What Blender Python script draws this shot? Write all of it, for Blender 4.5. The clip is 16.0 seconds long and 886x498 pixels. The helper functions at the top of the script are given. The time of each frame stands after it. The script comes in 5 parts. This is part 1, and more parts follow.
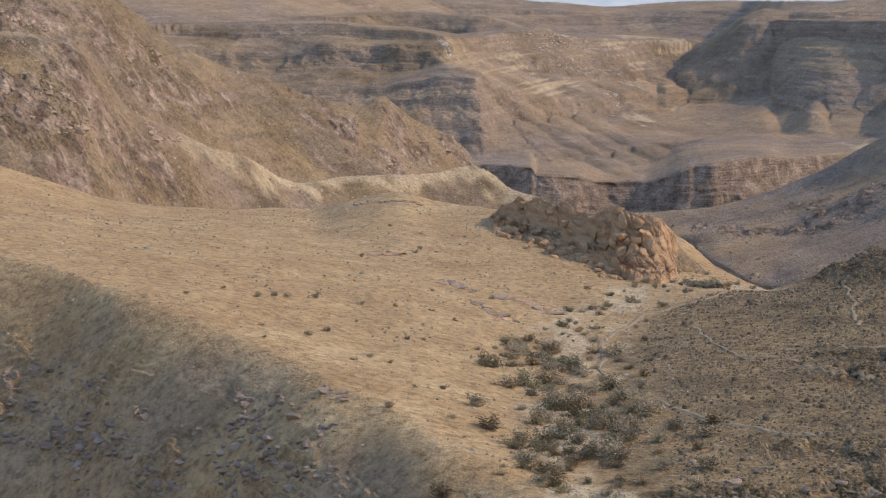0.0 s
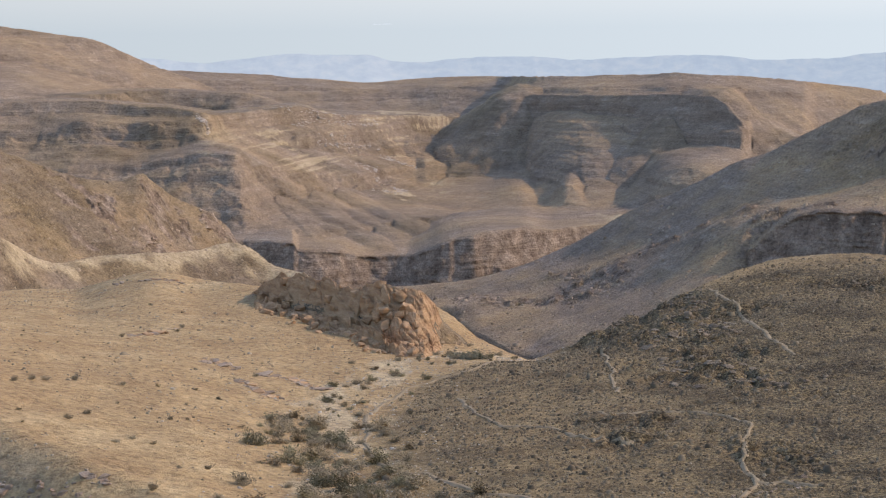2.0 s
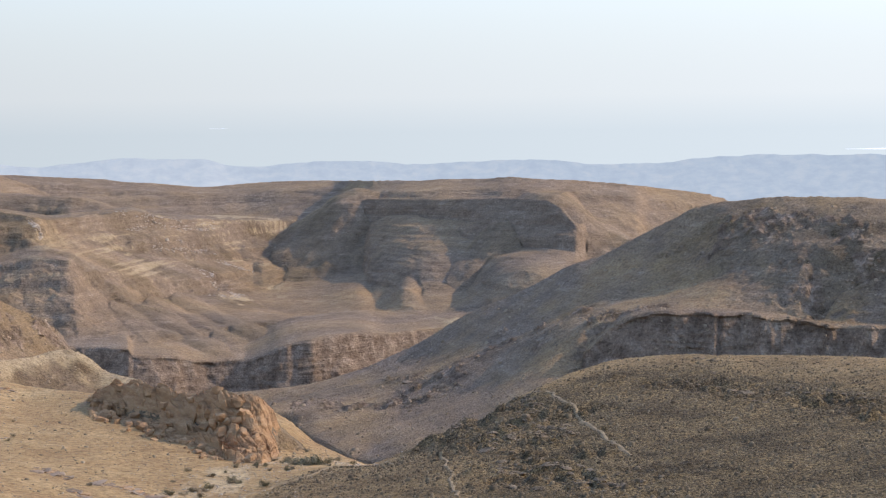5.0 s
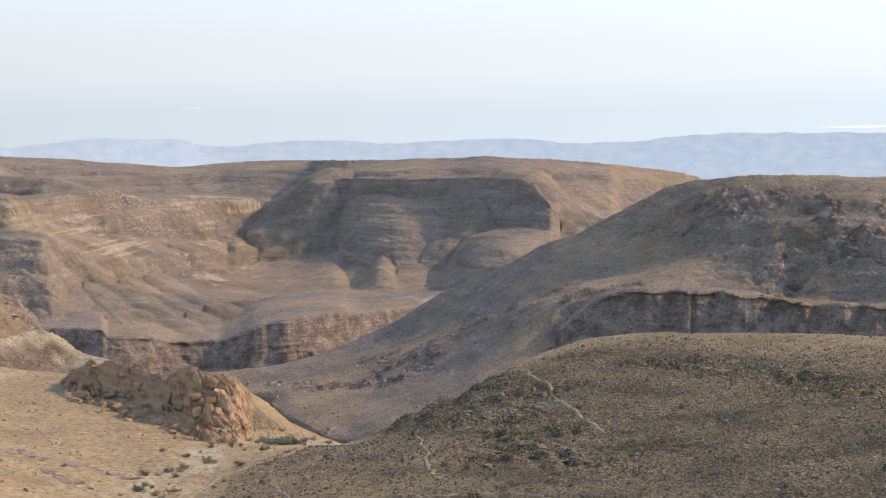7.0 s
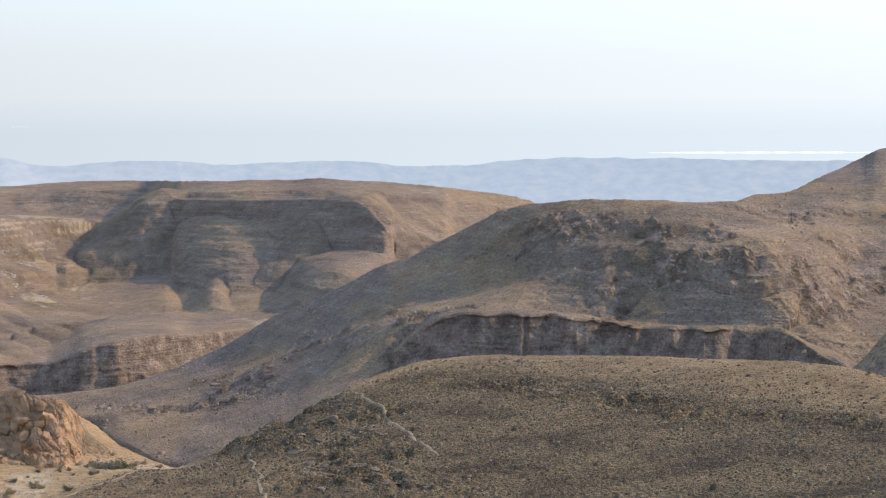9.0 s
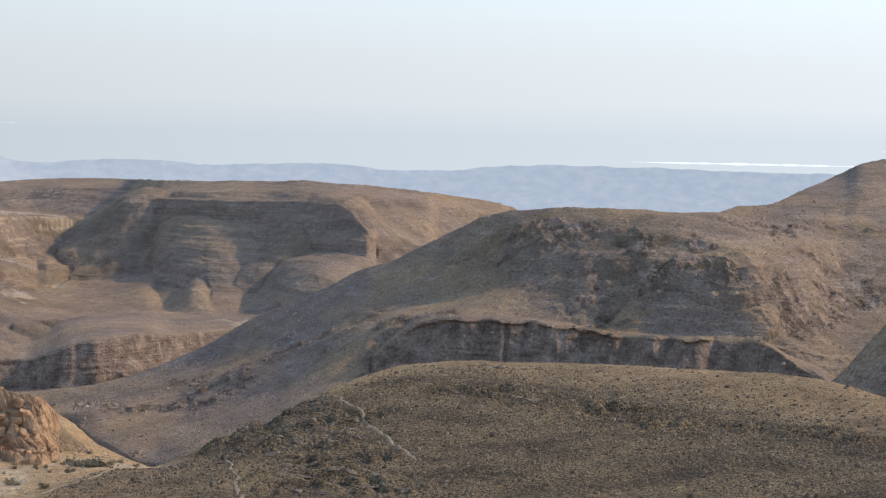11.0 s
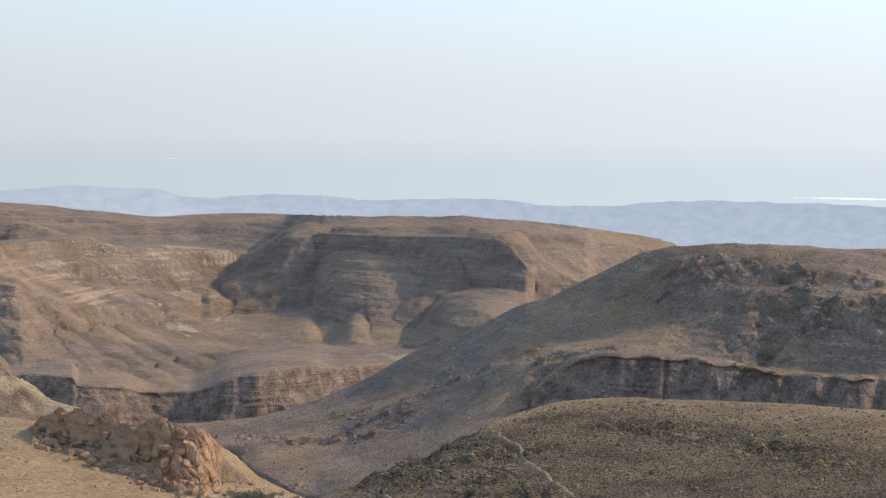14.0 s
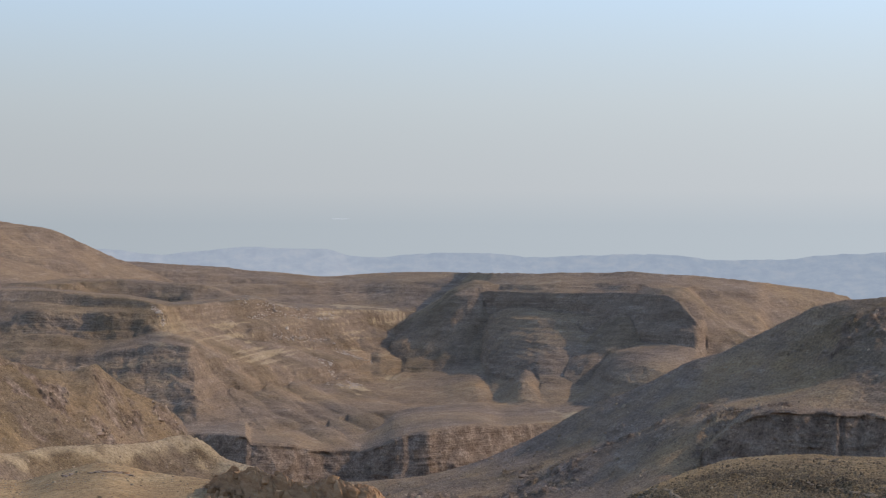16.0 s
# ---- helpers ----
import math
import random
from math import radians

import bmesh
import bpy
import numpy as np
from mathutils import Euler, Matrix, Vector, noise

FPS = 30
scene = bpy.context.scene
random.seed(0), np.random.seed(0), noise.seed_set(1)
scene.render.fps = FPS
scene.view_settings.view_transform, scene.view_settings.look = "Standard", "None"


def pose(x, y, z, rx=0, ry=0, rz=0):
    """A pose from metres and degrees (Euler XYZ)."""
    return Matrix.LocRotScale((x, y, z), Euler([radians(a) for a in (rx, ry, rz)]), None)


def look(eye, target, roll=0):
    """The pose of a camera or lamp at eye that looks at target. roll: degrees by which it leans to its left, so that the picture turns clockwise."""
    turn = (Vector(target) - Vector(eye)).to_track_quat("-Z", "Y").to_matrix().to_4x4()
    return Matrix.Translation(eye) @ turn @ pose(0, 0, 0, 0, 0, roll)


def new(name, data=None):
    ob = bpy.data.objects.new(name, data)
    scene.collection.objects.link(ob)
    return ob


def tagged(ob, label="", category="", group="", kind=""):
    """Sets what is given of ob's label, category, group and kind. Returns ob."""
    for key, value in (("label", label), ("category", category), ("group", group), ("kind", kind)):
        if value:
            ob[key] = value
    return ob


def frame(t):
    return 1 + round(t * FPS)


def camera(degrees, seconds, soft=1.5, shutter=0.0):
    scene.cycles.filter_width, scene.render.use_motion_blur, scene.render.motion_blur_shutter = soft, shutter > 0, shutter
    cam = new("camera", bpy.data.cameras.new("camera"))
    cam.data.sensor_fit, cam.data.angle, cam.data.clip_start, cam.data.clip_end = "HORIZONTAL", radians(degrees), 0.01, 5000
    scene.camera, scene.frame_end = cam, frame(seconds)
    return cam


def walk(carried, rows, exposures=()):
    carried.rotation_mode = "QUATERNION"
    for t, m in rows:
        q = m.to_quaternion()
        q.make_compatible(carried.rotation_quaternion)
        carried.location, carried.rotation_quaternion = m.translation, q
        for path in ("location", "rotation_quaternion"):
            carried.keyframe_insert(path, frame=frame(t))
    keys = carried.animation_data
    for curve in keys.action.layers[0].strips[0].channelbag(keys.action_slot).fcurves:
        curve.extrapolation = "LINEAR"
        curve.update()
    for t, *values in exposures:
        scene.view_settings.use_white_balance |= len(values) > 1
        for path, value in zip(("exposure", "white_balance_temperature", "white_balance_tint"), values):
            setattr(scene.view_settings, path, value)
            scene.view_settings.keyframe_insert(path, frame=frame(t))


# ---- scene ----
# ------------------------------------------------------------------ camera
cam = camera(28.27, 16.0, soft=1.2)
TURNS = [
    (0, 10.37, -9.46, -0.78),
    (0.5, 8.05, -9.09, -1.10),
    (1, 6.51, -10.34, -1.30),
    (1.5, 4.58, -8.32, -1.19),
    (2, 2.54, -7.12, -0.84),
    (2.5, 2.36, -5.29, -0.87),
    (3, 2.81, -4.08, -1.04),
    (3.5, 2.17, -3.75, -0.98),
    (4, 0.59, -3.94, -0.92),
    (4.5, -1.07, -3.43, -0.66),
    (5, -2.81, -3.81, -0.72),
    (5.2, -3.07, -4.11, -0.81),
    (7.5, -4.10, -4.58, -0.83),
    (8, -8.33, -4.55, -0.34),
    (8.5, -9.77, -3.96, -0.31),
    (8.7, -9.22, -3.85, -0.37),
    (11, -9.63, -3.65, 1.08),
    (11.5, -9.99, -3.23, 1.47),
    (12, -7.32, -3.52, 1.36),
    (12.5, -5.35, -4.36, 1.34),
    (13, -6.01, -4.02, 1.31),
    (13.5, -4.97, -3.66, 1.46),
    (14, -4.43, -2.59, 1.02),
    (14.5, -3.90, -2.39, 0.99),
    (15, -0.64, -2.18, 0.84),
    (15.5, -1.35, -3.81, 0.64),
    (15.8, 0.95, -0.27, 0.78),
    (16, 1.05, -0.78, 0.11),
]
walk(cam, [(t, look((0, 0, 58), (-math.sin(radians(turn)) * math.cos(radians(tilt)),
                             math.cos(radians(turn)) * math.cos(radians(tilt)),
                             58 + math.sin(radians(tilt))), lean)) for t, turn, tilt, lean in TURNS],
     exposures=[(0, 0.92, 6850, 17), (2, 0.95, 6850, 17), (3, 1.03, 6850, 17), (5, 0.97, 6850, 17), (7.5, 1.1, 6850, 17), (8.5, 1.08, 6850, 17), (11, 0.86, 6850, 17), (14, 0.86, 6850, 17), (14.5, 0.7, 6850, 17), (15, 0.53, 6850, 17), (15.5, 0.68, 6850, 17), (16, 0.42, 6850, 17)])

# ------------------------------------------------------------------ light
SUN_BEARING, SUN_HEIGHT = 79.0, 32.0        # degrees clockwise from the view axis, above the horizon
world = bpy.data.worlds.new("desert_sky")
scene.world = world
world.use_nodes = True
wn, wl = world.node_tree.nodes, world.node_tree.links
sky = wn.new("ShaderNodeTexSky")
sky.sky_type, sky.sun_disc = "NISHITA", False
sky.sun_elevation, sky.sun_rotation = radians(SUN_HEIGHT), radians(SUN_BEARING)
sky.altitude, sky.air_density, sky.dust_density, sky.ozone_density = 300, 1.0, 0.4, 3.0
wl.new(sky.outputs[0], wn["Background"].inputs[0])
wn["Background"].inputs[1].default_value = 0.2

sun_data = bpy.data.lights.new("sun", "SUN")
sun_data.energy, sun_data.angle, sun_data.color = 1.6, radians(0.55), (1.0, 0.86, 0.64)
sun = new("sun", sun_data)
sun.matrix_world = look((0, 0, 900), (-math.sin(radians(SUN_BEARING)) * 100,
                                      -math.cos(radians(SUN_BEARING)) * 100,
                                      900 - 100 * math.tan(radians(SUN_HEIGHT))))

# ------------------------------------------------------------------ materials


def shade(name, rough=0.95):
    m = bpy.data.materials.new(name)
    m.use_nodes = True
    n, l = m.node_tree.nodes, m.node_tree.links
    b = n["Principled BSDF"]
    b.inputs["Roughness"].default_value = rough
    b.inputs["Specular IOR Level"].default_value = 0.15
    return m, n, l, b


def noise_node(n, l, vec, scale, detail=6, rough=0.6):
    t = n.new("ShaderNodeTexNoise")
    t.inputs["Scale"].default_value, t.inputs["Detail"].default_value = scale, detail
    t.inputs["Roughness"].default_value = rough
    l.new(vec, t.inputs["Vector"])
    return t.outputs["Fac"]


def ramp(n, l, fac, stops):
    r = n.new("ShaderNodeValToRGB")
    r.color_ramp.elements[0].position, r.color_ramp.elements[0].color = stops[0][0], (*stops[0][1], 1)
    r.color_ramp.elements[1].position, r.color_ramp.elements[1].color = stops[-1][0], (*stops[-1][1], 1)
    for p, c in stops[1:-1]:
        r.color_ramp.elements.new(p).color = (*c, 1)
    l.new(fac, r.inputs[0])
    return r.outputs[0]


def mix(n, l, fac, a, b, blend="MIX"):
    m = n.new("ShaderNodeMix")
    m.data_type, m.blend_type = "RGBA", blend
    for sock, v in ((m.inputs[0], fac), (m.inputs[6], a), (m.inputs[7], b)):
        if isinstance(v, (int, float)):
            sock.default_value = v
        elif isinstance(v, tuple):
            sock.default_value = (*v, 1)
        else:
            l.new(v, sock)
    return m.outputs[2]


def maths(n, l, op, a, b=0.0, clamp=False):
    m = n.new("ShaderNodeMath")
    m.operation, m.use_clamp = op, clamp
    for sock, v in zip(m.inputs, (a, b)):
        if isinstance(v, (int, float)):
            sock.default_value = v
        else:
            l.new(v, sock)
    return m.outputs[0]


def bump(n, l, b, height, strength, distance):
    k = n.new("ShaderNodeBump")
    k.inputs["Strength"].default_value, k.inputs["Distance"].default_value = strength, distance
    l.new(height, k.inputs["Height"])
    l.new(k.outputs[0], b.inputs["Normal"])


def ground_material():
    """Desert ground: the zone attribute holds how rocky (R), pale (G) and gravelly (B) each stretch is."""
    m, n, l, b = shade("desert_ground")
    pos = n.new("ShaderNodeNewGeometry").outputs["Position"]
    zone = n.new("ShaderNodeAttribute")
    zone.attribute_name = "zone"  # rocky, pale, gravelly
    sep = n.new("ShaderNodeSeparateColor")
    l.new(zone.outputs["Color"], sep.inputs[0])
    rock, pale, gravel = sep.outputs
    big = noise_node(n, l, pos, 0.012, 5)
    mid = noise_node(n, l, pos, 0.11, 6)
    fine = noise_node(n, l, pos, 1.3, 5, 0.7)
    speck = noise_node(n, l, pos, 2.4, 4, 0.65)
    # layered beds: grain squeezed along the height
    mp = n.new("ShaderNodeMapping")
    mp.inputs["Scale"].default_value = (0.02, 0.02, 0.38)
    l.new(pos, mp.inputs["Vector"])
    beds = noise_node(n, l, mp.outputs[0], 1.0, 8, 0.78)
    soil = ramp(n, l, mid, [(0.3, (0.325, 0.193, 0.085)), (0.5, (0.415, 0.263, 0.118)), (0.72, (0.5, 0.338, 0.164))])
    soil = mix(n, l, maths(n, l, "MULTIPLY", maths(n, l, "SUBTRACT", big, 0.4), 1.4, True), soil, (0.355, 0.205, 0.09))
    lumps = noise_node(n, l, pos, 0.16, 9, 0.68)
    layers = maths(n, l, "ADD", maths(n, l, "MULTIPLY", beds, 0.6), maths(n, l, "MULTIPLY", lumps, 0.4))
    stone = ramp(n, l, layers, [(0.38, (0.14, 0.096, 0.064)), (0.46, (0.225, 0.158, 0.106)), (0.54, (0.275, 0.197, 0.135)), (0.62, (0.4, 0.303, 0.216))])
    stones = ramp(n, l, fine, [(0.42, (0.16, 0.105, 0.068)), (0.58, (0.33, 0.235, 0.155))])
    col = mix(n, l, rock, soil, mix(n, l, 0.3, stone, stones))
    col = mix(n, l, gravel, col, ramp(n, l, speck, [(0.43, (0.052, 0.035, 0.016)), (0.58, (0.205, 0.14, 0.066))]))
    drift = noise_node(n, l, pos, 0.075, 9, 0.7)
    col = mix(n, l, gravel, col, mix(n, l, 1.0, col, ramp(n, l, drift, [(0.4, (0.5, 0.49, 0.48)), (0.5, (0.98, 0.98, 0.96)), (0.62, (1.3, 1.29, 1.25))]), "MULTIPLY"))
    col = mix(n, l, pale, col, mix(n, l, mid, (0.46, 0.325, 0.175), (0.57, 0.43, 0.25)))
    wall = n.new("ShaderNodeAttribute")
    wall.attribute_name = "cliff"
    col = mix(n, l, wall.outputs["Fac"], col, ramp(n, l, lumps, [(0.38, (0.125, 0.082, 0.052)), (0.5, (0.235, 0.158, 0.104)), (0.62, (0.37, 0.265, 0.18))]))
    patch = noise_node(n, l, pos, 0.85, 6, 0.75)
    col = mix(n, l, 1.0, col, ramp(n, l, patch, [(0.36, (0.58, 0.56, 0.54)), (0.5, (1.0, 1.0, 1.0)), (0.65, (1.32, 1.31, 1.27))]), "MULTIPLY")
    scree = noise_node(n, l, pos, 0.045, 9, 0.68)
    far_mask = mix(n, l, rock, (1.0, 1.0, 1.0), ramp(n, l, scree, [(0.33, (0.8, 0.78, 0.77)), (0.5, (1.0, 1.0, 1.0)), (0.67, (1.12, 1.12, 1.11))]))
    col = mix(n, l, 1.0, col, far_mask, "MULTIPLY")
    dots = maths(n, l, "MULTIPLY", maths(n, l, "SUBTRACT", fine, 0.56), 5.0, True)
    col = mix(n, l, maths(n, l, "MULTIPLY", dots, 0.45), col, (0.13, 0.095, 0.06))
    l.new(col, b.inputs["Base Color"])
    mp2 = n.new("ShaderNodeMapping")
    mp2.inputs["Scale"].default_value = (0.035, 0.035, 0.75)
    l.new(pos, mp2.inputs["Vector"])
    strata = maths(n, l, "MULTIPLY", maths(n, l, "MULTIPLY", noise_node(n, l, mp2.outputs[0], 1.0, 4, 0.6), rock), 2.6)
    lump = maths(n, l, "MULTIPLY", maths(n, l, "MULTIPLY", lumps, rock), 5.0)
    relief = maths(n, l, "ADD", maths(n, l, "ADD", fine, strata), maths(n, l, "ADD", maths(n, l, "MULTIPLY", speck, 0.7), lump))
    bump(n, l, b, relief, 0.75, 0.5)
    return m


# ------------------------------------------------------------------ the lie of the land
EYE = 58.0     # the lookout's eye above the wadi bed; heights below are from the eye
# crest lines: bearing from the lookout, distance, height
EDGE = [(-24.53, 390, -43), (-22.81, 395, -48.4), (-21.06, 400, -53.4), (-19.27, 405, -56.2), (-16.53, 405, -57.4), (-14.69, 400, -57.4), (-13.39,
    390, -54), (-11.9, 385, -51.9), (-10.42, 380, -53.2), (-8.75, 365, -52.7), (-2.84, 345, -54.1), (-1.37, 325, -57.3), (-0.27, 310, -57.8), (0.37,
    300, -57), (1.71, 300, -54.5), (2.77, 303, -52.5), (3.58, 310, -51.2), (3.96, 308, -51.2), (4.68, 314, -49.3), (6.05, 320, -46.9), (7.41, 335,
    -45.6), (8.71, 346, -45.1), (10.92, 350, -44.5), (13.7, 345, -44.2), (16.45, 335, -43.2), (19.17, 325, -42.2), (20.97, 315, -41.3), (22.75, 305,
    -41.1), (23.95, 300, -42)]
E2 = [(-24.31, 520, -19.4), (-22.94, 525, -21.5), (-22.07, 530, -22.7), (-20.4, 545, -44.3), (-18.99, 555, -52.5), (-17.75, 570, -60.1), (-16.66, 585,
    -65.4), (-15.58, 600, -74.1), (-14.85, 610, -76.9), (-13.74, 630, -77.7), (-11.89, 650, -79.1), (-10.59, 670, -81.1), (-9.3, 690, -81.5), (-8.74,
    690, -84.5), (-8.19, 685, -89.5), (-7.08, 675, -92.7), (-6.34, 665, -96.8)]
E1 = [(-24.2, 690, -1.5), (-21.64, 710, -8.6), (-19.92, 730, -22.7), (-19.06, 740, -33.7), (-18.18, 750, -39.1), (-17.29, 760, -44.7), (-16.04, 772,
    -50.6), (-14.78, 784, -59.2), (-13.68, 794, -63.6), (-12.95, 800, -64.8), (-12.3, 806, -62.3), (-11.85, 812, -67.3), (-11.12, 818, -75.9),
    (-10.21, 822, -82.2), (-9.48, 826, -91.6), (-9.11, 826, -102.4), (-8.75, 826, -113.2)]
C2 = [(21.69, 440, -60.5), (22.38, 445, -57.3), (23.06, 450, -51.3), (23.86, 455, -44.1), (25.06, 460, -34.4)]
GC = [(7.04, 660, -87.3), (7.95, 662, -77.7), (8.87, 660, -69.8), (9.97, 655, -67.4), (11.45, 652, -67.4),
    (12.93, 650, -68.2), (14.4, 648, -69.7), (15.51, 645, -71.1), (17.51, 640, -70.2), (19.68, 635, -70.4), (20.95, 620, -75.7), (21.85, 610, -78.9)]
F = [(-11.1, 1150, -129.9), (-8.75, 1130, -133.5), (-7.47, 1112, -132.5), (-7.25, 1112, -136.9), (-6.18, 1116, -138.3), (-4.9, 1126, -143.1), (-3.79, 1128, -143.9), (-3.14, 1122, -140.1), (-2.48, 1118, -134.3), (-1.74, 1120, -131.2), (-1, 1130, -130.4), (-0.07, 1145, -130.5), (1.04, 1165, -133.5), (2.33, 1188, -133.3), (3.61, 1200, -132.1)]
# mountain faces: the breaks of slope from rim to foot, each bearing, distance, height
LEFT_RIM = [(-20.67, 1430, -39.2), (-18.33, 1418, -43.5), (-16.28, 1404, -50.5), (-14.54, 1394, -49.5), (-13.31, 1380, -51.5), (-12.06, 1362, -54.5),
    (-10.99, 1348, -56.7), (-10.31, 1338, -59.2), (-9.7, 1366, -62.6), (-8.64, 1418, -62.8), (-7.36, 1466, -61.4), (-6.27, 1500, -69.2), (-4.62, 1552,
    -74), (-3.33, 1600, -77.5), (-2.04, 1645, -81.4)]
LEFT_UPPER_FOOT = [(-20.7, 1408, -52.7), (-18.35, 1398, -56.7), (-16.3, 1386, -60.2), (-14.55, 1376, -59.2), (-13.32, 1364, -60.3), (-12.07, 1350,
    -62.2), (-11, 1340, -62.8), (-10.31, 1333, -61.6), (-9.7, 1358, -65.7), (-8.65, 1412, -68), (-7.37, 1456, -71.7), (-6.28, 1488, -75.8), (-4.63,
    1540, -80.4), (-3.34, 1588, -83.5), (-2.14, 1636, -83.5)]
LEFT_BLUFF_RIM = [(-20.71, 1370, -60.5), (-18.37, 1358, -66.8), (-16.32, 1346, -71.1), (-15.27, 1340, -71.5), (-14.03, 1336, -64.6), (-12.79, 1326,
    -65.7), (-11.72, 1318, -63.4), (-10.82, 1314, -66.3), (-10.2, 1310, -69.8), (-9.57, 1335, -74), (-8.29, 1395, -76.7), (-6.65, 1445, -82.7),
    (-4.82, 1500, -89.3), (-3.44, 1552, -95.6), (-2.33, 1618, -89.8)]
LEFT_BLUFF_FOOT = [(-20.73, 1358, -70.3), (-18.38, 1346, -75.8), (-16.33, 1332, -81.1), (-15.29, 1326, -81.6), (-13.7, 1318, -79.7), (-12.46, 1308,
    -83.3), (-11.02, 1300, -82), (-10.12, 1296, -78.2), (-9.4, 1318, -82.4), (-8.3, 1375, -84.4), (-6.66, 1425, -95.3), (-4.83, 1478, -103.7), (-3.72,
    1520, -105.7)]
LEFT_LOWER_RIM = [(-18.42, 1286, -98.3), (-15.31, 1274, -96), (-13.54, 1270, -91.4), (-12.3, 1262, -91.7), (-11.21, 1256, -87.1), (-10.13, 1248,
    -84.8), (-9.26, 1240, -84), (-8.68, 1270, -94.1), (-7.41, 1315, -102.8), (-6.13, 1362, -109.8), (-4.84, 1412, -113.6), (-3.73, 1480, -114),
    (-3.08, 1560, -108.9)]
LEFT_LOWER_CLIFF_FOOT = [(-18.45, 1262, -112.1), (-14.63, 1248, -106.4), (-12.49, 1240, -105.3), (-11.06, 1230, -103.5), (-9.97, 1222, -103.5), (-9.1,
    1218, -102.9), (-8.52, 1240, -111.9), (-7.43, 1268, -119.1), (-6.34, 1306, -127.5), (-5.22, 1380, -124.2), (-4.48, 1418, -123.9)]
LEFT_FOOT = [(-18.49, 1200, -132.7), (-13.79, 1190, -132.3), (-11.1, 1176, -132.8), (-8.92, 1164, -132.9), (-7.46, 1176, -132.9), (-6.17, 1196,
    -135.1), (-4.88, 1230, -136.8), (-3.76, 1262, -134.7), (-2.65, 1258, -134.8), (-0.81, 1236, -136.3)]
LEFT_FACE = [LEFT_RIM, LEFT_UPPER_FOOT, LEFT_BLUFF_RIM, LEFT_BLUFF_FOOT, LEFT_LOWER_RIM, LEFT_LOWER_CLIFF_FOOT, LEFT_FOOT]
RIGHT_RIM = [(-1.86, 1650, -82.2), (-1.21, 1616, -72.5), (-0.56, 1584, -63.7), (0.64, 1550, -58.4), (2.01, 1516, -57.2), (3.66, 1476, -56.2), (5.11,
    1441, -55.4), (6.19, 1414, -55.6), (6.59, 1402, -61), (7.12, 1388, -72.9), (7.62, 1450, -78.1), (9.05, 1560, -87.7), (10.46, 1620, -99)]
RIGHT_BENCH = [(-1.95, 1644, -84), (-0.94, 1588, -73.4), (-0.01, 1555, -70.8), (0.9, 1531, -69.6), (2.01, 1502, -68.2), (3.65, 1462, -66.9), (5.47,
    1420, -66.5), (6.73, 1390, -68.5), (7.16, 1380, -73.8), (7.71, 1445, -83.3), (9.05, 1550, -97)]
RIGHT_BENCH_FOOT = [(-2.14, 1630, -89.5), (-0.94, 1578, -79.1), (0.72, 1526, -77.1), (1.82, 1498, -74.7), (2.74, 1476, -72), (3.65, 1452, -70.2),
    (5.47, 1411, -70.1), (6.87, 1380, -71.1), (7.19, 1370, -75.4), (7.71, 1438, -86.6)]
RIGHT_CLIFF_FOOT = [(-2.42, 1606, -96.3), (-0.95, 1555, -96.9), (0.43, 1506, -99.3), (1.17, 1484, -90.9), (1.59, 1486, -99.3), (2.36, 1458, -96.8),
    (3.64, 1428, -95.1), (5.46, 1386, -92.7), (6.58, 1358, -89.3), (7.15, 1350, -90.6), (7.71, 1425, -99.4)]
RIGHT_LOWER_BENCH = [(-3.08, 1572, -110.2), (-1.88, 1546, -115.9), (-0.59, 1512, -115.9), (0.6, 1472, -113.3), (1.15, 1462, -115.5), (1.8, 1420,
    -103.2), (2.35, 1412, -101.9), (2.86, 1436, -108.4), (3.63, 1412, -106.8), (4.55, 1366, -98.2), (5.46, 1344, -95.1), (6.36, 1322, -97.1), (7.08,
    1326, -98.3), (7.8, 1400, -107.4)]
RIGHT_LOWER_FOOT = [(-3.92, 1478, -123.3), (-2.64, 1450, -128.1), (-1.34, 1420, -128.7), (-0.05, 1392, -124.9), (0.77, 1382, -130.5), (1.52, 1344,
    -119.3), (2.19, 1340, -125.6), (2.71, 1366, -130.4), (3.44, 1350, -122.5), (4.54, 1305, -108.1), (5.45, 1285, -102.4), (6.35, 1272, -105.6),
    (7.26, 1296, -107.7)]
RIGHT_FOOT = [(-4.57, 1432, -126.5), (-3.02, 1366, -136), (-1.36, 1320, -139.3), (-0.07, 1302, -138.7), (1.04, 1294, -136.5), (1.97, 1284, -132.3),
    (2.7, 1290, -131.4), (3.8, 1276, -126.1), (4.9, 1250, -117.6), (6.35, 1235, -112.4)]
RIGHT_FACE = [RIGHT_RIM, RIGHT_BENCH, RIGHT_BENCH_FOOT, RIGHT_CLIFF_FOOT, RIGHT_LOWER_BENCH, RIGHT_LOWER_FOOT, RIGHT_FOOT]
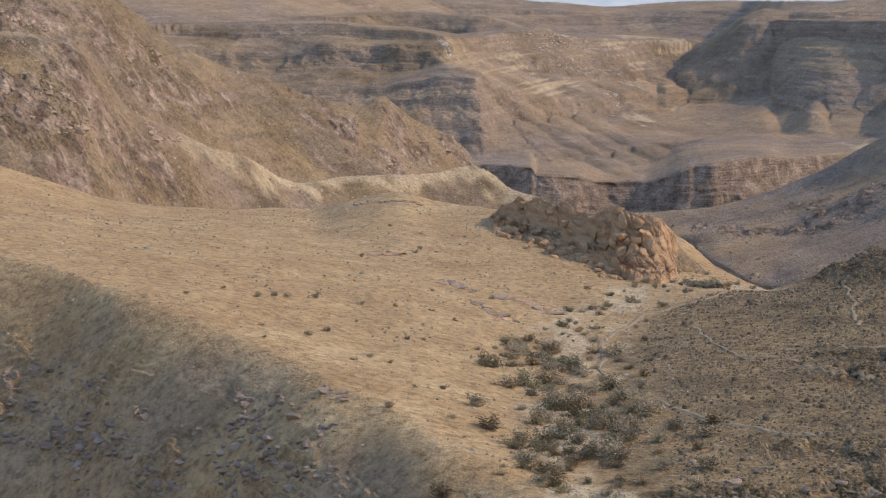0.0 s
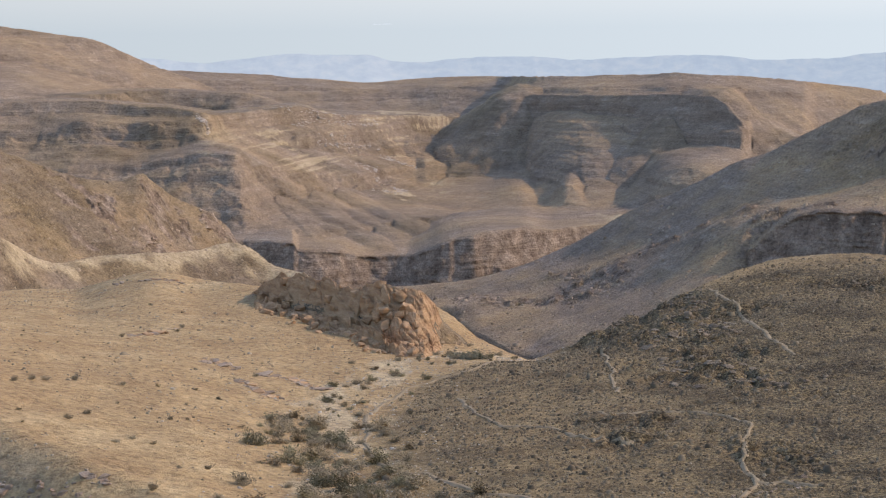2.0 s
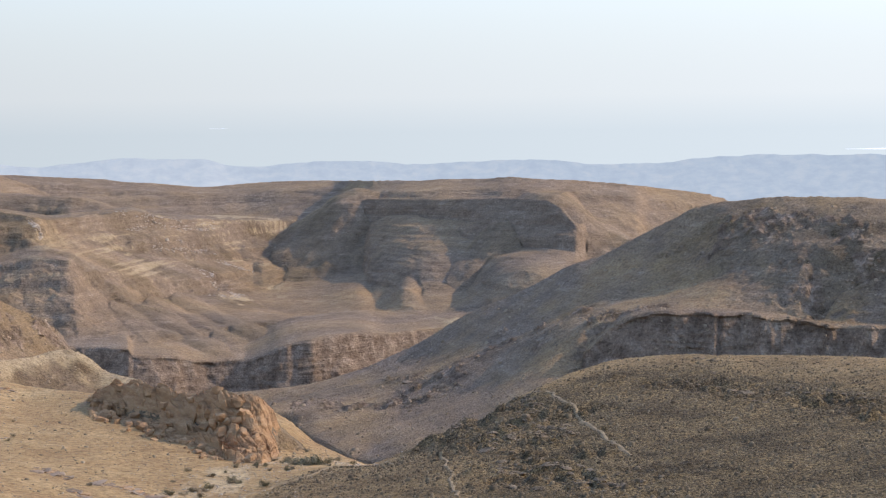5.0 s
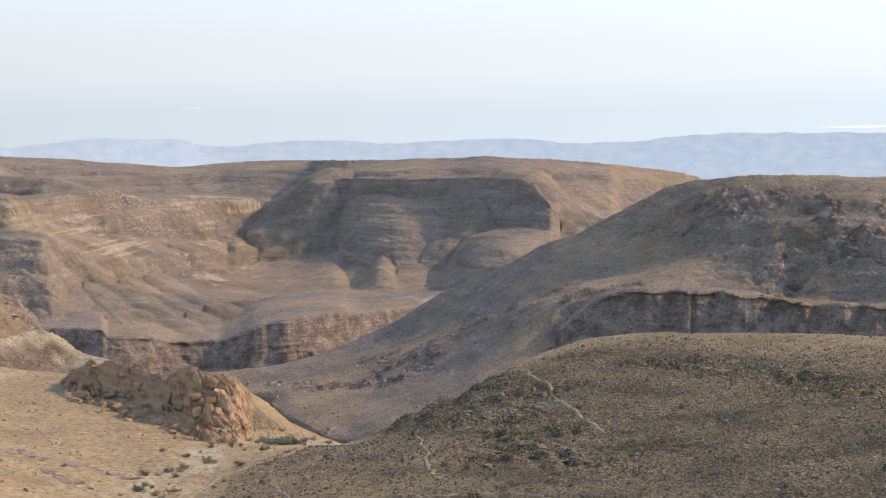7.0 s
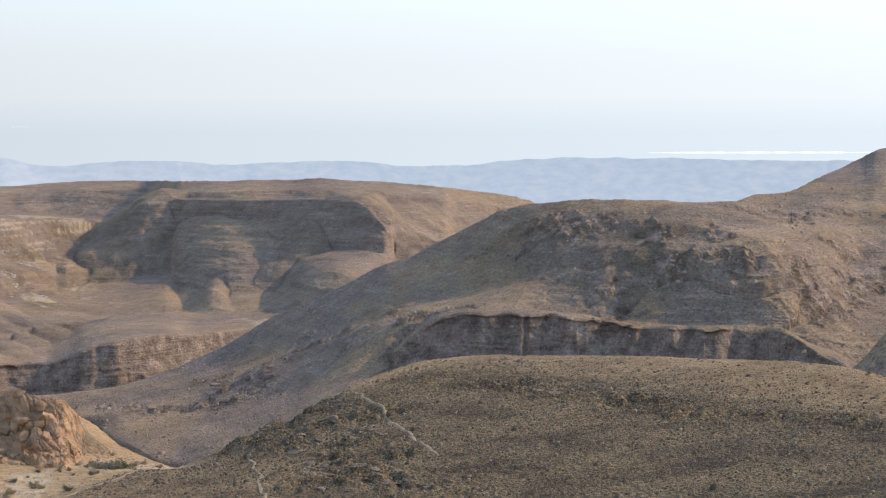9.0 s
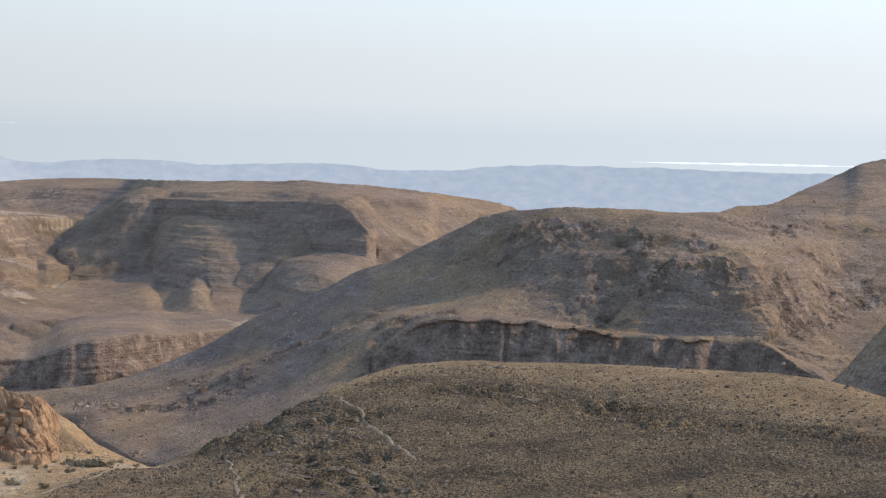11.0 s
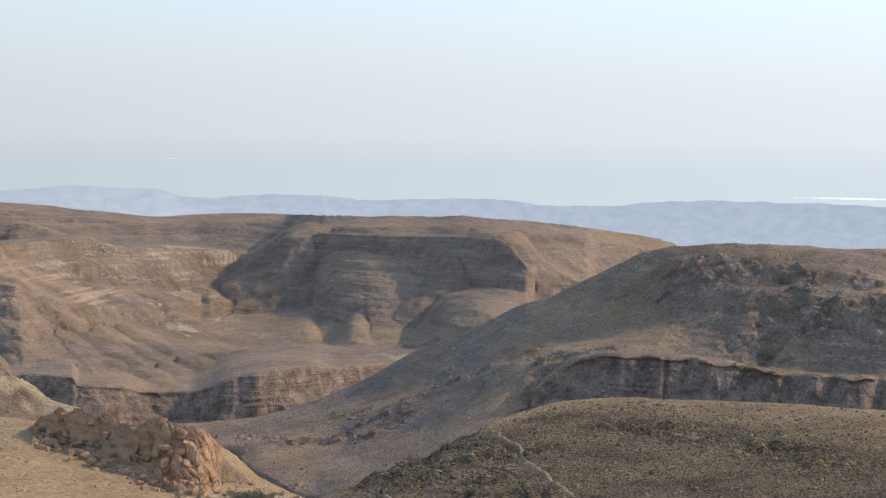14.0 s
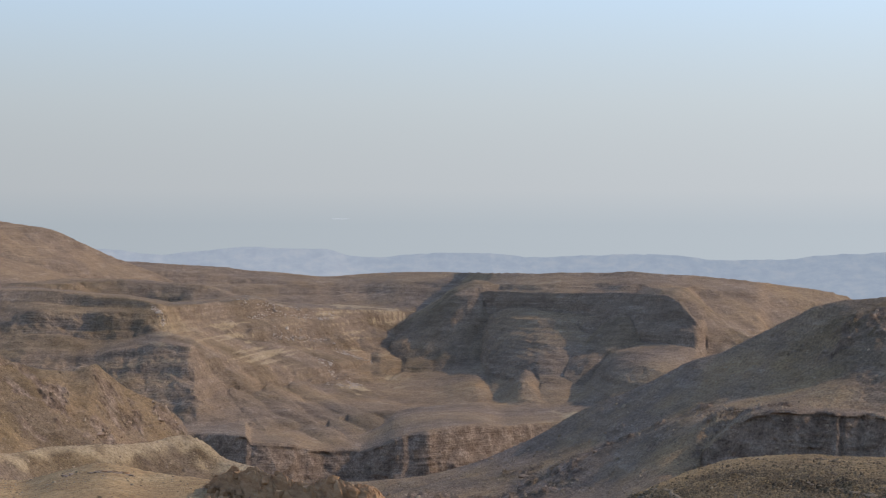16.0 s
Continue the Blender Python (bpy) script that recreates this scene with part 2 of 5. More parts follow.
NEAR_CREST = [(-4.19, 851, -124.2), (-1.68, 845, -120.5), (-0.05, 840, -113.7), (1.23, 836, -105.5), (2.15, 832, -98.6), (3.08, 826, -90), (4, 820,
    -82.9), (4.93, 814, -77.2), (5.85, 807, -70.3), (6.78, 800, -62.5), (7.15, 797, -59.9), (7.89, 792, -56.4), (8.63, 787, -50.9), (9.55, 781,
    -44.4), (10.48, 775, -37.9), (11.03, 772, -34), (12.31, 762, -30.7), (14.14, 750, -28.6), (15.95, 744, -28.6), (17.04, 746, -29.7), (18.47, 768,
    -30), (19.18, 808, -28.5), (20.06, 850, -28.9), (21.29, 900, -22.2), (22.46, 940, -13.5), (22.87, 934, -10), (23.48, 945, -7.5), (24.04, 955,
    -6.1), (28, 975, -5.1)]
NEAR_UPPER_BENCH = [(-1.69, 813, -121.2), (1.23, 802, -107.7), (3.07, 794, -96.1), (4.92, 782, -81.8), (6.77, 768, -69.4), (8.63, 756, -57), (10.47,
    746, -49.1), (12.31, 730, -40.4), (14.14, 718, -38.4), (16.86, 698, -38), (18.3, 690, -39.2), (19.28, 684, -41), (20.78, 712, -40.8), (22.49, 750,
    -42.8), (28, 775, -36.8)]
NEAR_MIDDLE_SLOPE = [(-2.41, 780, -117.6), (1.22, 768, -107.3), (3.06, 758, -98.6), (4.91, 745, -87.6), (6.77, 730, -76.6), (8.62, 719, -68.6),
    (10.47, 710, -63.3), (12.31, 698, -55.5), (14.14, 690, -50.4), (15.96, 680, -47.9), (17.77, 664, -48.3), (19.29, 658, -49.9), (20.79, 680, -49.2),
    (22.51, 715, -52.6), (28, 740, -46.6)]
NEAR_LOWER_BENCH = [(-2.77, 753, -115.3), (-0.07, 738, -111.8), (2.14, 728, -102), (4.91, 712, -87.2), (6.77, 697, -75.4), (9.54, 689, -68.1), (11.39,
    686, -62.5), (12.31, 683, -60), (14.14, 677, -57.7), (15.97, 670, -59.2), (17.78, 664, -61.5), (19.39, 658, -62.4), (20.98, 670, -61.1), (22.52,
    692, -64), (28, 717, -58)]
NEAR_TERRACE = [(-3.13, 729, -113.9), (-0.62, 704, -113.3), (1.21, 692, -109.8), (3.05, 685, -102.5), (4.9, 679, -93.1), (6.76, 674, -79.5), (8.25,
    672, -70.7), (9.54, 671, -68), (11.39, 668, -67.3), (13.96, 662, -68.2), (15.97, 657, -71.8), (17.78, 653, -71.1), (19.4, 648, -70.3), (20.99,
    640, -71.6), (22.54, 644, -74.7), (28, 669, -68.7)]
NEAR_FOOT = [(-3.14, 740, -119.1), (-1.36, 668, -116.9), (-0.1, 628, -117.1), (1.18, 610, -113.6), (2.66, 602, -108), (4.14, 608, -102.1), (5.63, 620,
    -95.2), (6.75, 640, -90.1), (8.24, 666, -89.5), (12.31, 656, -90.4), (17.8, 641, -91.8), (22.56, 620, -91.5), (28, 645, -91.5)]
NEAR_FACE = [NEAR_CREST, NEAR_UPPER_BENCH, NEAR_MIDDLE_SLOPE, NEAR_LOWER_BENCH, NEAR_TERRACE, NEAR_FOOT]
H0 = [(-11.98, 1900, -37.2), (-10.42, 1900, -40.7), (-8.61, 1900, -44.3), (-6.25, 1900, -51.3), (-4.78, 1900, -55.3), (-3.68, 1900, -52.9), (-2.21,
    1880, -50.2), (-0.74, 1850, -49.6), (0.55, 1650, -44.8), (2.2, 1600, -43.7), (4.02, 1580, -41.8), (4.93, 1570, -40.9), (6.1, 1570, -43.4), (7.27,
    1590, -45.3), (9.05, 1615, -50.2), (9.53, 1650, -52.8), (11, 1680, -60), (12.2, 1700, -69.8), (13.59, 1700, -83.7)]
K = [(-18.38, 1750, 17), (-15.8, 1760, 5.9), (-13.7, 1780, -4.8), (-12.65, 1800, -18.5), (-11.95, 1820, -28.9), (-11.24, 1820, -38), (-10.53, 1820,
    -47.1)]
CRAG = [(-8.76, 352, -52.2), (-8.2, 345, -50.1), (-7.08, 333, -48.1), (-6.34, 326, -48.1), (-5.23, 316, -47.1), (-4.31, 308, -45.7), (-3.39, 305,
    -46.5), (-2.84, 306, -48.8), (-2.56, 306, -51.6)]
FAR = [(-11.94, 4500, -61.6), (-10.14, 4500, -74.6), (-8.78, 4400, -65.6), (-7.05, 4400, -57.3), (-5.23, 4400, -60.3), (-3.59, 4450, -80.5), (-1.4,
    4450, -71.2), (0.41, 4450, -69.8), (1.68, 4450, -80.1), (3.47, 4450, -76.8), (4.19, 4450, -75.3), (5.47, 4450, -74), (6.32, 4450, -75.5), (7.67,
    4450, -85.2), (9.59, 4450, -85.4), (11.16, 4400, -73.6), (13.55, 4400, -67.1), (16.28, 4400, -68.5), (18.99, 4500, -74.1)]
G = NEAR_CREST
# crests of spurs and knolls: x, y, height
SPURS = [
    [(18, 1640, -44.4), (10, 1596, -49.5)],
    [(167, 1569, -42.4), (164, 1500, -47.5), (160, 1450, -51.5)],
    [(-421, 1533, -30.5), (-410, 1531, -26.7), (-399, 1539, -31.0)],
    [(-487, 1482, -14.5), (-473, 1486, -13.9)],
    [(-364, 1620, -31.1), (-332, 1616, -37.3), (-300, 1612, -44.0), (-255, 1595, -53.5)],
]
TALUS = [
    [(-189, 1266, -99.7), (-158, 1262, -119.6), (-118, 1203, -135.3), (-90, 1150, -142.2)],
    [(-170, 1305, -112.2), (-130, 1275, -128.2), (-84, 1208, -141.0)],
    [(-149, 1348, -116.2), (-111, 1304, -129.2), (-65, 1222, -138.5)],
    [(-181, 1245, -113.3), (-157, 1204, -126.4), (-134, 1150, -137.3)],
]
NEAR_SPURS = [
    [(215, 689, -33.1), (195, 668, -40.7), (179, 666, -48.2), (168, 659, -54.0)],
    [(232, 692, -34.5), (211, 651, -42.2), (198, 646, -51.4), (184, 642, -59.4)],
    [(111, 673, -68.5), (88, 701, -73.7), (66, 739, -87.3), (46, 769, -99.8), (22, 790, -110.0)],
    [(79, 685, -81.4), (64, 689, -90.4), (41, 693, -102.8), (21, 700, -111.2)],
]


def lattice(ix, iy, iz=0):
    h = (ix * 374761393 + iy * 668265263 + iz * 1274126177) & 0xFFFFFFFF
    h = ((h ^ (h >> 13)) * 1103515245) & 0xFFFFFFFF
    return ((h ^ (h >> 16)) & 0xFFFF) / 32767.5 - 1.0


def grain(x, y, seed=0):
    """Smooth value noise in the plane, -1 to 1."""
    fx, fy = np.floor(x), np.floor(y)
    ix, iy = fx.astype(np.int64), fy.astype(np.int64)
    u, v = x - fx, y - fy
    u, v = u * u * u * (u * (u * 6 - 15) + 10), v * v * v * (v * (v * 6 - 15) + 10)
    a, b = lattice(ix, iy, seed), lattice(ix + 1, iy, seed)
    c, d = lattice(ix, iy + 1, seed), lattice(ix + 1, iy + 1, seed)
    return (a + (b - a) * u) * (1 - v) + (c + (d - c) * u) * v


def grains(x, y, octaves=4, seed=0, keep=0.5):
    out, k, f = 0, 1.0, 1.0
    for o in range(octaves):
        out, k, f = out + k * grain(x * f + 17.3 * o, y * f - 9.1 * o, seed + o), k * keep, f * 2.03
    return out


def ridged(x, y, octaves=4, seed=0):
    out, k, f = 0, 1.0, 1.0
    for o in range(octaves):
        out, k, f = out + k * (1 - 2 * np.abs(grain(x * f + 5.7 * o, y * f + 3.3 * o, seed + o))), k * 0.5, f * 2.1
    return out


def flow(xs, ys, x):
    """Smooth curve through the points (monotone between neighbours)."""
    xs, ys = np.array(xs, float), np.array(ys, float)
    if np.ndim(x) == 2 and x.shape[1] > 1 and (x == x[:, :1]).all():
        return np.broadcast_to(flow(xs, ys, x[:, :1]), x.shape)
    h, d = np.diff(xs), np.diff(ys) / np.diff(xs)
    m = np.concatenate([[d[0]], np.where(d[1:] * d[:-1] > 0, 2 * d[1:] * d[:-1] / np.where(d[1:] + d[:-1] == 0, 1, d[1:] + d[:-1]), 0), [d[-1]]])
    x = np.clip(x, xs[0], xs[-1])
    i = np.clip(np.searchsorted(xs, x, side="right") - 1, 0, len(h) - 1)
    u = (x - xs[i]) / h[i]
    return (ys[i] * (1 + 2 * u) * (1 - u) ** 2 + h[i] * m[i] * u * (1 - u) ** 2
            + ys[i + 1] * u * u * (3 - 2 * u) + h[i] * m[i + 1] * u * u * (u - 1))


def along(line, b):
    """Distance and height of a crest line at bearing b."""
    p = np.array(line)
    return flow(p[:, 0], p[:, 1], b), flow(p[:, 0], p[:, 2], b)


WADI = [(-6.2, 88), (-6.5, 120), (-6.3, 148), (-5.7, 172), (-5.8, 195), (-6.3, 214), (-5.9, 238), (-4.9, 258), (-3.4, 277), (-2.0, 290), (-0.6, 296), (0.35, 304), (0.9, 330)]


def to_line(line, b, r, n=160):
    """Distance in the plan from each place to a line of (bearing, distance) points."""
    p = np.array(line)
    t = np.linspace(0, len(p) - 1, n)
    lb, lr = np.radians(flow(np.arange(len(p)), p[:, 0], t)), flow(np.arange(len(p)), p[:, 1], t)
    lx, ly = lr * np.sin(lb), lr * np.cos(lb)
    x, y = r * np.sin(np.radians(b)), r * np.cos(np.radians(b))
    best = np.full(x.shape, 1e9)
    for k in range(n):
        best = np.minimum(best, (x - lx[k]) ** 2 + (y - ly[k]) ** 2)
    return np.sqrt(best)


# where the near ground rounds over and falls back toward the lookout
RIM = [(-32, 270), (-24.7, 241), (-22.95, 232), (-21.2, 221), (-19.4, 211), (-16.7, 198), (-13.9, 182), (-12, 171), (-9.2, 157), (-7.1, 147), (-5, 140), (-2, 142), (1, 152), (4, 156),
       (10, 154), (16, 150), (24, 146), (30, 146)]
NEAR_ROWS = [(0, [(-25, -36), (-16, -40), (-6, -44), (6, -45), (14, -44), (25, -39)]),
             (150, [(-25, -35.5), (-12, -43.2), (-6.4, -46.7), (0, -46), (10, -44.6), (25, -40)]),
             (211, [(-25, -37), (-12, -46.4), (-6.4, -49.6), (0, -48), (5, -46.6), (10, -45.6), (25, -40.5)]),
             (260, [(-25, -39), (-12, -49), (-5, -52.8), (0, -50.6), (5, -47.6), (10, -45.8), (25, -41)]),
             (290, [(-25, -40), (-12, -50.2), (-6, -53), (-2, -54.6), (0.4, -55.2), (5, -48.6), (10, -45.4), (25, -41.5)])]


def smooth_near(b, r):
    """The near valley: a fan that falls to a dry stream, between the lookout hill and its far edge."""
    re, ze = along(EDGE, b)
    zs = [flow([p[0] for p in row], [p[1] for p in row], b) for _, row in NEAR_ROWS] + [ze]
    rs = [np.full_like(b, float(d)) for d, _ in NEAR_ROWS] + [np.maximum(re, 293.0)]
    z = 0
    for shift, weight in ((-14, 0.15), (-7, 0.22), (0, 0.26), (7, 0.22), (14, 0.15)):
        q = np.clip(r + shift * np.clip((re - r) / 14, 0, 1), 0, re)
        zk = zs[0] + 0 * r
        for k in range(len(rs) - 1):
            u = np.clip((q - rs[k]) / (rs[k + 1] - rs[k]), 0, 1)
            zk = np.where(q >= rs[k], zs[k] + (zs[k + 1] - zs[k]) * u, zk)
        z = z + weight * zk
    rim = flow([p[0] for p in RIM], [p[1] for p in RIM], b)
    over = np.maximum(rim + 3 * grain(b * 0.25, 0 * b, 77) - r, 0)
    bend = np.interp(b, [-25, -20, -14, -8, 0], [3, 5, 10, 12, 6])
    z = z - (np.sqrt(over ** 2 + bend ** 2) - bend) * 0.55
    z = np.maximum(z, -2.2 - 0.7 * np.maximum(r - 2, 0))
    past = np.maximum(r - re, 0)
    return z - (np.sqrt(past ** 2 + 36) - 6) * 0.6, past


def ridge(line, b, r, front, back, left=0.5, right=0.5, spur=0.0, wide=60.0, seed=40, teeth=0.0):
    """A ridge under its crest line. front, back: (distance from the crest, fall) pairs. spur: metres by which its foot swings in and out."""
    rc, zc = along(line, b)
    d = rc - r
    soft = sum(along(line, b + k)[1] for k in (-2.4, -1.2, 0, 1.2, 2.4)) / 5
    zc = soft + (zc - soft) * np.exp(-np.maximum(d, 0) / 45)
    if teeth:
        arc = rc * b * 0.01745
        d = d - teeth * (0.6 - 0.6 * np.abs(2 * ridged(arc / (2 * wide), 0 * arc, 3, seed + 3)) + 0.3 * grain(arc / 5, 0 * arc, seed + 4))
    if spur:
        s = (rc * b * 0.01745) / wide + grain(b * 0.4, r * 0.006, seed + 7) * 0.25
        swing = 0.7 * (1 - 2 * np.abs(grain(s, 0.3 + 0 * s, seed))) + 0.3 * grain(s * 2.7, 0.004 * r, seed + 1)
        d = d - spur * swing * np.clip(d / 70, 0, 1)
    fx, fz = zip(*front)
    bx, bz = zip(*back)
    fx, fz = (*fx, 6000), (*fz, fz[-1] + (6000 - fx[-1]) * 0.35)
    bx, bz = (*bx, 6000), (*bz, bz[-1] + (6000 - bx[-1]) * 0.35)
    fall = np.where(d >= 0, np.interp(d, fx, fz), np.interp(-d, bx, bz))
    lo, hi = line[0][0], line[-1][0]
    side = np.maximum(0, lo - b) * left + np.maximum(0, b - hi) * right
    return zc - fall - side * r * 0.01745, np.abs(rc - r)


def face(lines, b, r, back, side=0.5):
    """A mountain face: from each break of slope the ground runs straight to the next one below. back: (distance, fall) behind the rim."""
    rs, zs = [], []
    for line in lines:
        rk, zk = along(line, b)
        rk = rk + 0 * b if not rs else np.minimum(rk, rs[-1] - 2)
        rs.append(rk)
        zs.append(zk - side * 0.01745 * rk * (np.maximum(0, line[0][0] - b) + np.maximum(0, b - line[-1][0])))
    bx, bz = zip(*back)
    bx, bz = (*bx, 6000), (*bz, bz[-1] + (6000 - bx[-1]) * 0.35)
    z = np.where(r >= rs[0], zs[0] - np.interp(r - rs[0], bx, bz), zs[-1] - 0.3 * np.maximum(rs[-1] - r, 0))
    for k in range(len(rs) - 1):
        u = (rs[k] - r) / (rs[k] - rs[k + 1])
        z = np.where((r < rs[k]) & (u <= 1), zs[k] + (zs[k + 1] - zs[k]) * u, z)
    return z, np.abs(rs[0] - r)


SPUR_FALL = ([0, 5, 30, 70, 120, 200, 320, 600, 6000], [0, 1, 13, 40, 68, 98, 120, 145, 1500])
TALUS_FALL = ([0, 8, 30, 70, 6000], [0, 0.9, 8, 30, 3200])
SHORT_FALL = ([0, 3, 25, 60, 6000], [0, 1, 16, 42, 4700])


def spurs(lines, fall, b, r, nearest):
    """Spurs and knolls: from each crest the ground falls to both sides, steep above and easing toward the foot."""
    x, y = r * np.sin(np.radians(b)), r * np.cos(np.radians(b))
    best = np.full(x.shape, -400.0)
    use = r > nearest
    xs, ys = x[use], y[use]
    wob = grains(xs / 60, ys / 60, 3, 301) * 14
    top = np.full(xs.shape, -400.0)
    for line in lines:
        for (ax, ay, az), (bx, by, bz) in zip(line[:-1], line[1:]):
            u = np.clip(((xs - ax) * (bx - ax) + (ys - ay) * (by - ay)) / ((bx - ax) ** 2 + (by - ay) ** 2), 0, 1)
            d = np.hypot(xs - ax - u * (bx - ax), ys - ay - u * (by - ay))
            d = np.maximum(d + wob * np.clip(d / 40, 0, 1), 0)
            top = np.maximum(top, az + (bz - az) * u - np.interp(d, *fall))
    best[use] = top
    return best


def land(b, r):
    """Height, which piece of land lies on top, and how far past the near edge."""
    near, past = smooth_near(b, r)
    floor = np.interp(r, [280, 330, 650, 800, 1000, 1120, 1220, 1310, 1450, 1560, 1700, 2300, 3000, 5000], [-100, -120, -128, -160, -175, -165, -141, -140, -140, -128, -118, -160, -220, -330]) + 0 * b
    sheets = [
        (near, past),
        (floor, 0 * r + 100),
        ridge(E2, b, r, [(0, 0), (8, 2), (30, 11), (90, 42), (300, 140)], [(0, 0), (40, 14), (400, 170)], left=0.0, spur=9, wide=38, seed=11),
        ridge(E1, b, r, [(0, 0), (10, 3), (40, 15), (120, 55), (400, 200)], [(0, 0), (40, 14), (500, 220)], left=0.0, spur=12, wide=55, seed=21),
        face(NEAR_FACE, b, r, [(0, 0), (20, 4), (600, 200)], side=0.4),
        ridge(GC, b, r, [(0, 0), (2, 1), (6, 7), (12, 15), (16, 18), (24, 21), (300, 150)], [(0, 0), (20, 0), (60, 6), (300, 90)], left=1.6, wide=18, seed=41, teeth=6.0),
        ridge(C2, b, r, [(0, 0), (20, 8), (300, 160)], [(0, 0), (30, 10), (300, 150)], left=0.6, right=0.0),
        ridge(F, b, r, [(0, 0), (3, 1.5), (10, 13), (18, 24), (30, 34), (200, 120)], [(0, 0), (60, -1), (150, 0), (300, 20), (800, 80)], left=0.1, right=0.0, wide=36, seed=51, teeth=3.6),
        face(RIGHT_FACE, b, r, [(0, 0), (60, 2), (400, 130)]),
        ridge(H0, b, r, [(0, 0), (5, 2), (50, 9), (55, 12), (130, 35), (240, 78), (600, 150)], [(0, 0), (100, 8), (900, 220)], left=0.0, right=0.4, spur=14, wide=130, seed=71),
        ridge(K, b, r, [(0, 0), (10, 6), (80, 24), (88, 32), (260, 60), (700, 160)], [(0, 0), (100, 4), (900, 220)], left=0.0, spur=20, wide=120, seed=81),
        face(LEFT_FACE, b, r, [(0, 0), (100, 1), (230, 6), (500, 80)], side=0.3),
        ridge(CRAG, b, r, [(0, 0), (2, 1.6), (8, 6.2), (15, 10.5), (60, 33)], [(0, 0), (10, 1), (30, 7), (80, 40)], left=0.6, right=0.9, spur=3, wide=6, seed=95),
    ]
    sheets.append((np.maximum(spurs(SPURS, SPUR_FALL, b, r, 1000), spurs(TALUS, TALUS_FALL, b, r, 1000)), 0 * r + 12))
    sheets.append((spurs(NEAR_SPURS, SHORT_FALL, b, r, 560), 0 * r + 12))
    # the gorge's rim cuts off the aprons of the mountains behind it
    fr, fz = along(F, b)
    cap = fz - 1 + np.interp(r - fr, [-100, 0, 12, 40, 80], [-300, 0, 1.5, 14, 80])
    for k in (1, 8, 11, 13):
        sheets[k] = (np.where(r > 900, np.minimum(sheets[k][0], np.maximum(cap, -210)), sheets[k][0]), sheets[k][1])
    stack = np.stack([q[0] for q in sheets])
    top = stack.argmax(0)
    crest = np.take_along_axis(np.stack([q[1] for q in sheets]), top[None], 0)[0]
    return stack.max(0), np.where(top == 14, 4, top), past, crest


def carve(cell=4.0, rounds=14):
    """Rain on the hills: runs water down the land and cuts gullies, slower through hard beds. Returns the cut on a square grid."""
    xs, ys = np.arange(-1010, 930, cell), np.arange(330, 2110, cell)
    X, Y = np.meshgrid(xs, ys, indexing="ij")
    b, r = np.degrees(np.arctan2(X, Y)), np.hypot(X, Y)
    z0 = land(b, r)[0]
    z = z0 + grains(X / 55, Y / 55, 4, 61) * 2.4
    warp = grains(X / 200, Y / 200, 3, 62) * 5
    nx, ny = z.shape
    steps = [(i, j, math.hypot(i, j) * cell) for i in (-1, 0, 1) for j in (-1, 0, 1) if i or j]
    ids = np.arange(nx * ny).reshape(nx, ny)
    for turn in range(rounds):
        pad = np.pad(z, 1, mode="edge")
        best, rec = np.zeros_like(z), ids.copy()
        for i, j, d in steps:
            s = (z - pad[1 + i:1 + i + nx, 1 + j:1 + j + ny]) / d
            ni = np.clip(np.arange(nx) + i, 0, nx - 1)[:, None] * ny + np.clip(np.arange(ny) + j, 0, ny - 1)[None]
            rec = np.where(s > best, ni, rec)
            best = np.maximum(best, s)
        order = np.argsort(-z, axis=None).tolist()
        to = rec.ravel().tolist()
        water = [1.0] * (nx * ny)
        for k in order:
            t = to[k]
            if t != k:
                water[t] += water[k]
        A = np.minimum(np.array(water).reshape(nx, ny), 1500.0)
        bed = (z + warp) / 9.5
        hard = np.where((bed - np.floor(bed)) < 0.28, 0.3, 1.0)
        cut = 0.2 * hard * np.sqrt(A) * best
        drop = z - z.ravel()[rec]
        z = z - np.minimum(cut, 0.55 * drop)
        pad = np.pad(z, 1, mode="edge")
        z = z + 0.10 * (pad[2:, 1:-1] + pad[:-2, 1:-1] + pad[1:-1, 2:] + pad[1:-1, :-2] - 4 * z)
    return xs, ys, np.clip(z - z0, -18, 4)


CUT_X, CUT_Y, CUT = carve()


def gullied(x, y):
    """How much the gullies have lowered the land at x, y."""
    u = np.clip((x - CUT_X[0]) / (CUT_X[1] - CUT_X[0]), 0, len(CUT_X) - 1.001)
    v = np.clip((y - CUT_Y[0]) / (CUT_Y[1] - CUT_Y[0]), 0, len(CUT_Y) - 1.001)
    i, j = u.astype(int), v.astype(int)
    f, g = u - i, v - j
    c = CUT
    inside = (np.clip((np.hypot(x, y) - 370) / 40, 0, 1) * (x > CUT_X[0]) * (x < CUT_X[-1]) * (y < CUT_Y[-1]))
    return inside * ((c[i, j] * (1 - f) + c[i + 1, j] * f) * (1 - g) + (c[i, j + 1] * (1 - f) + c[i + 1, j + 1] * f) * g)


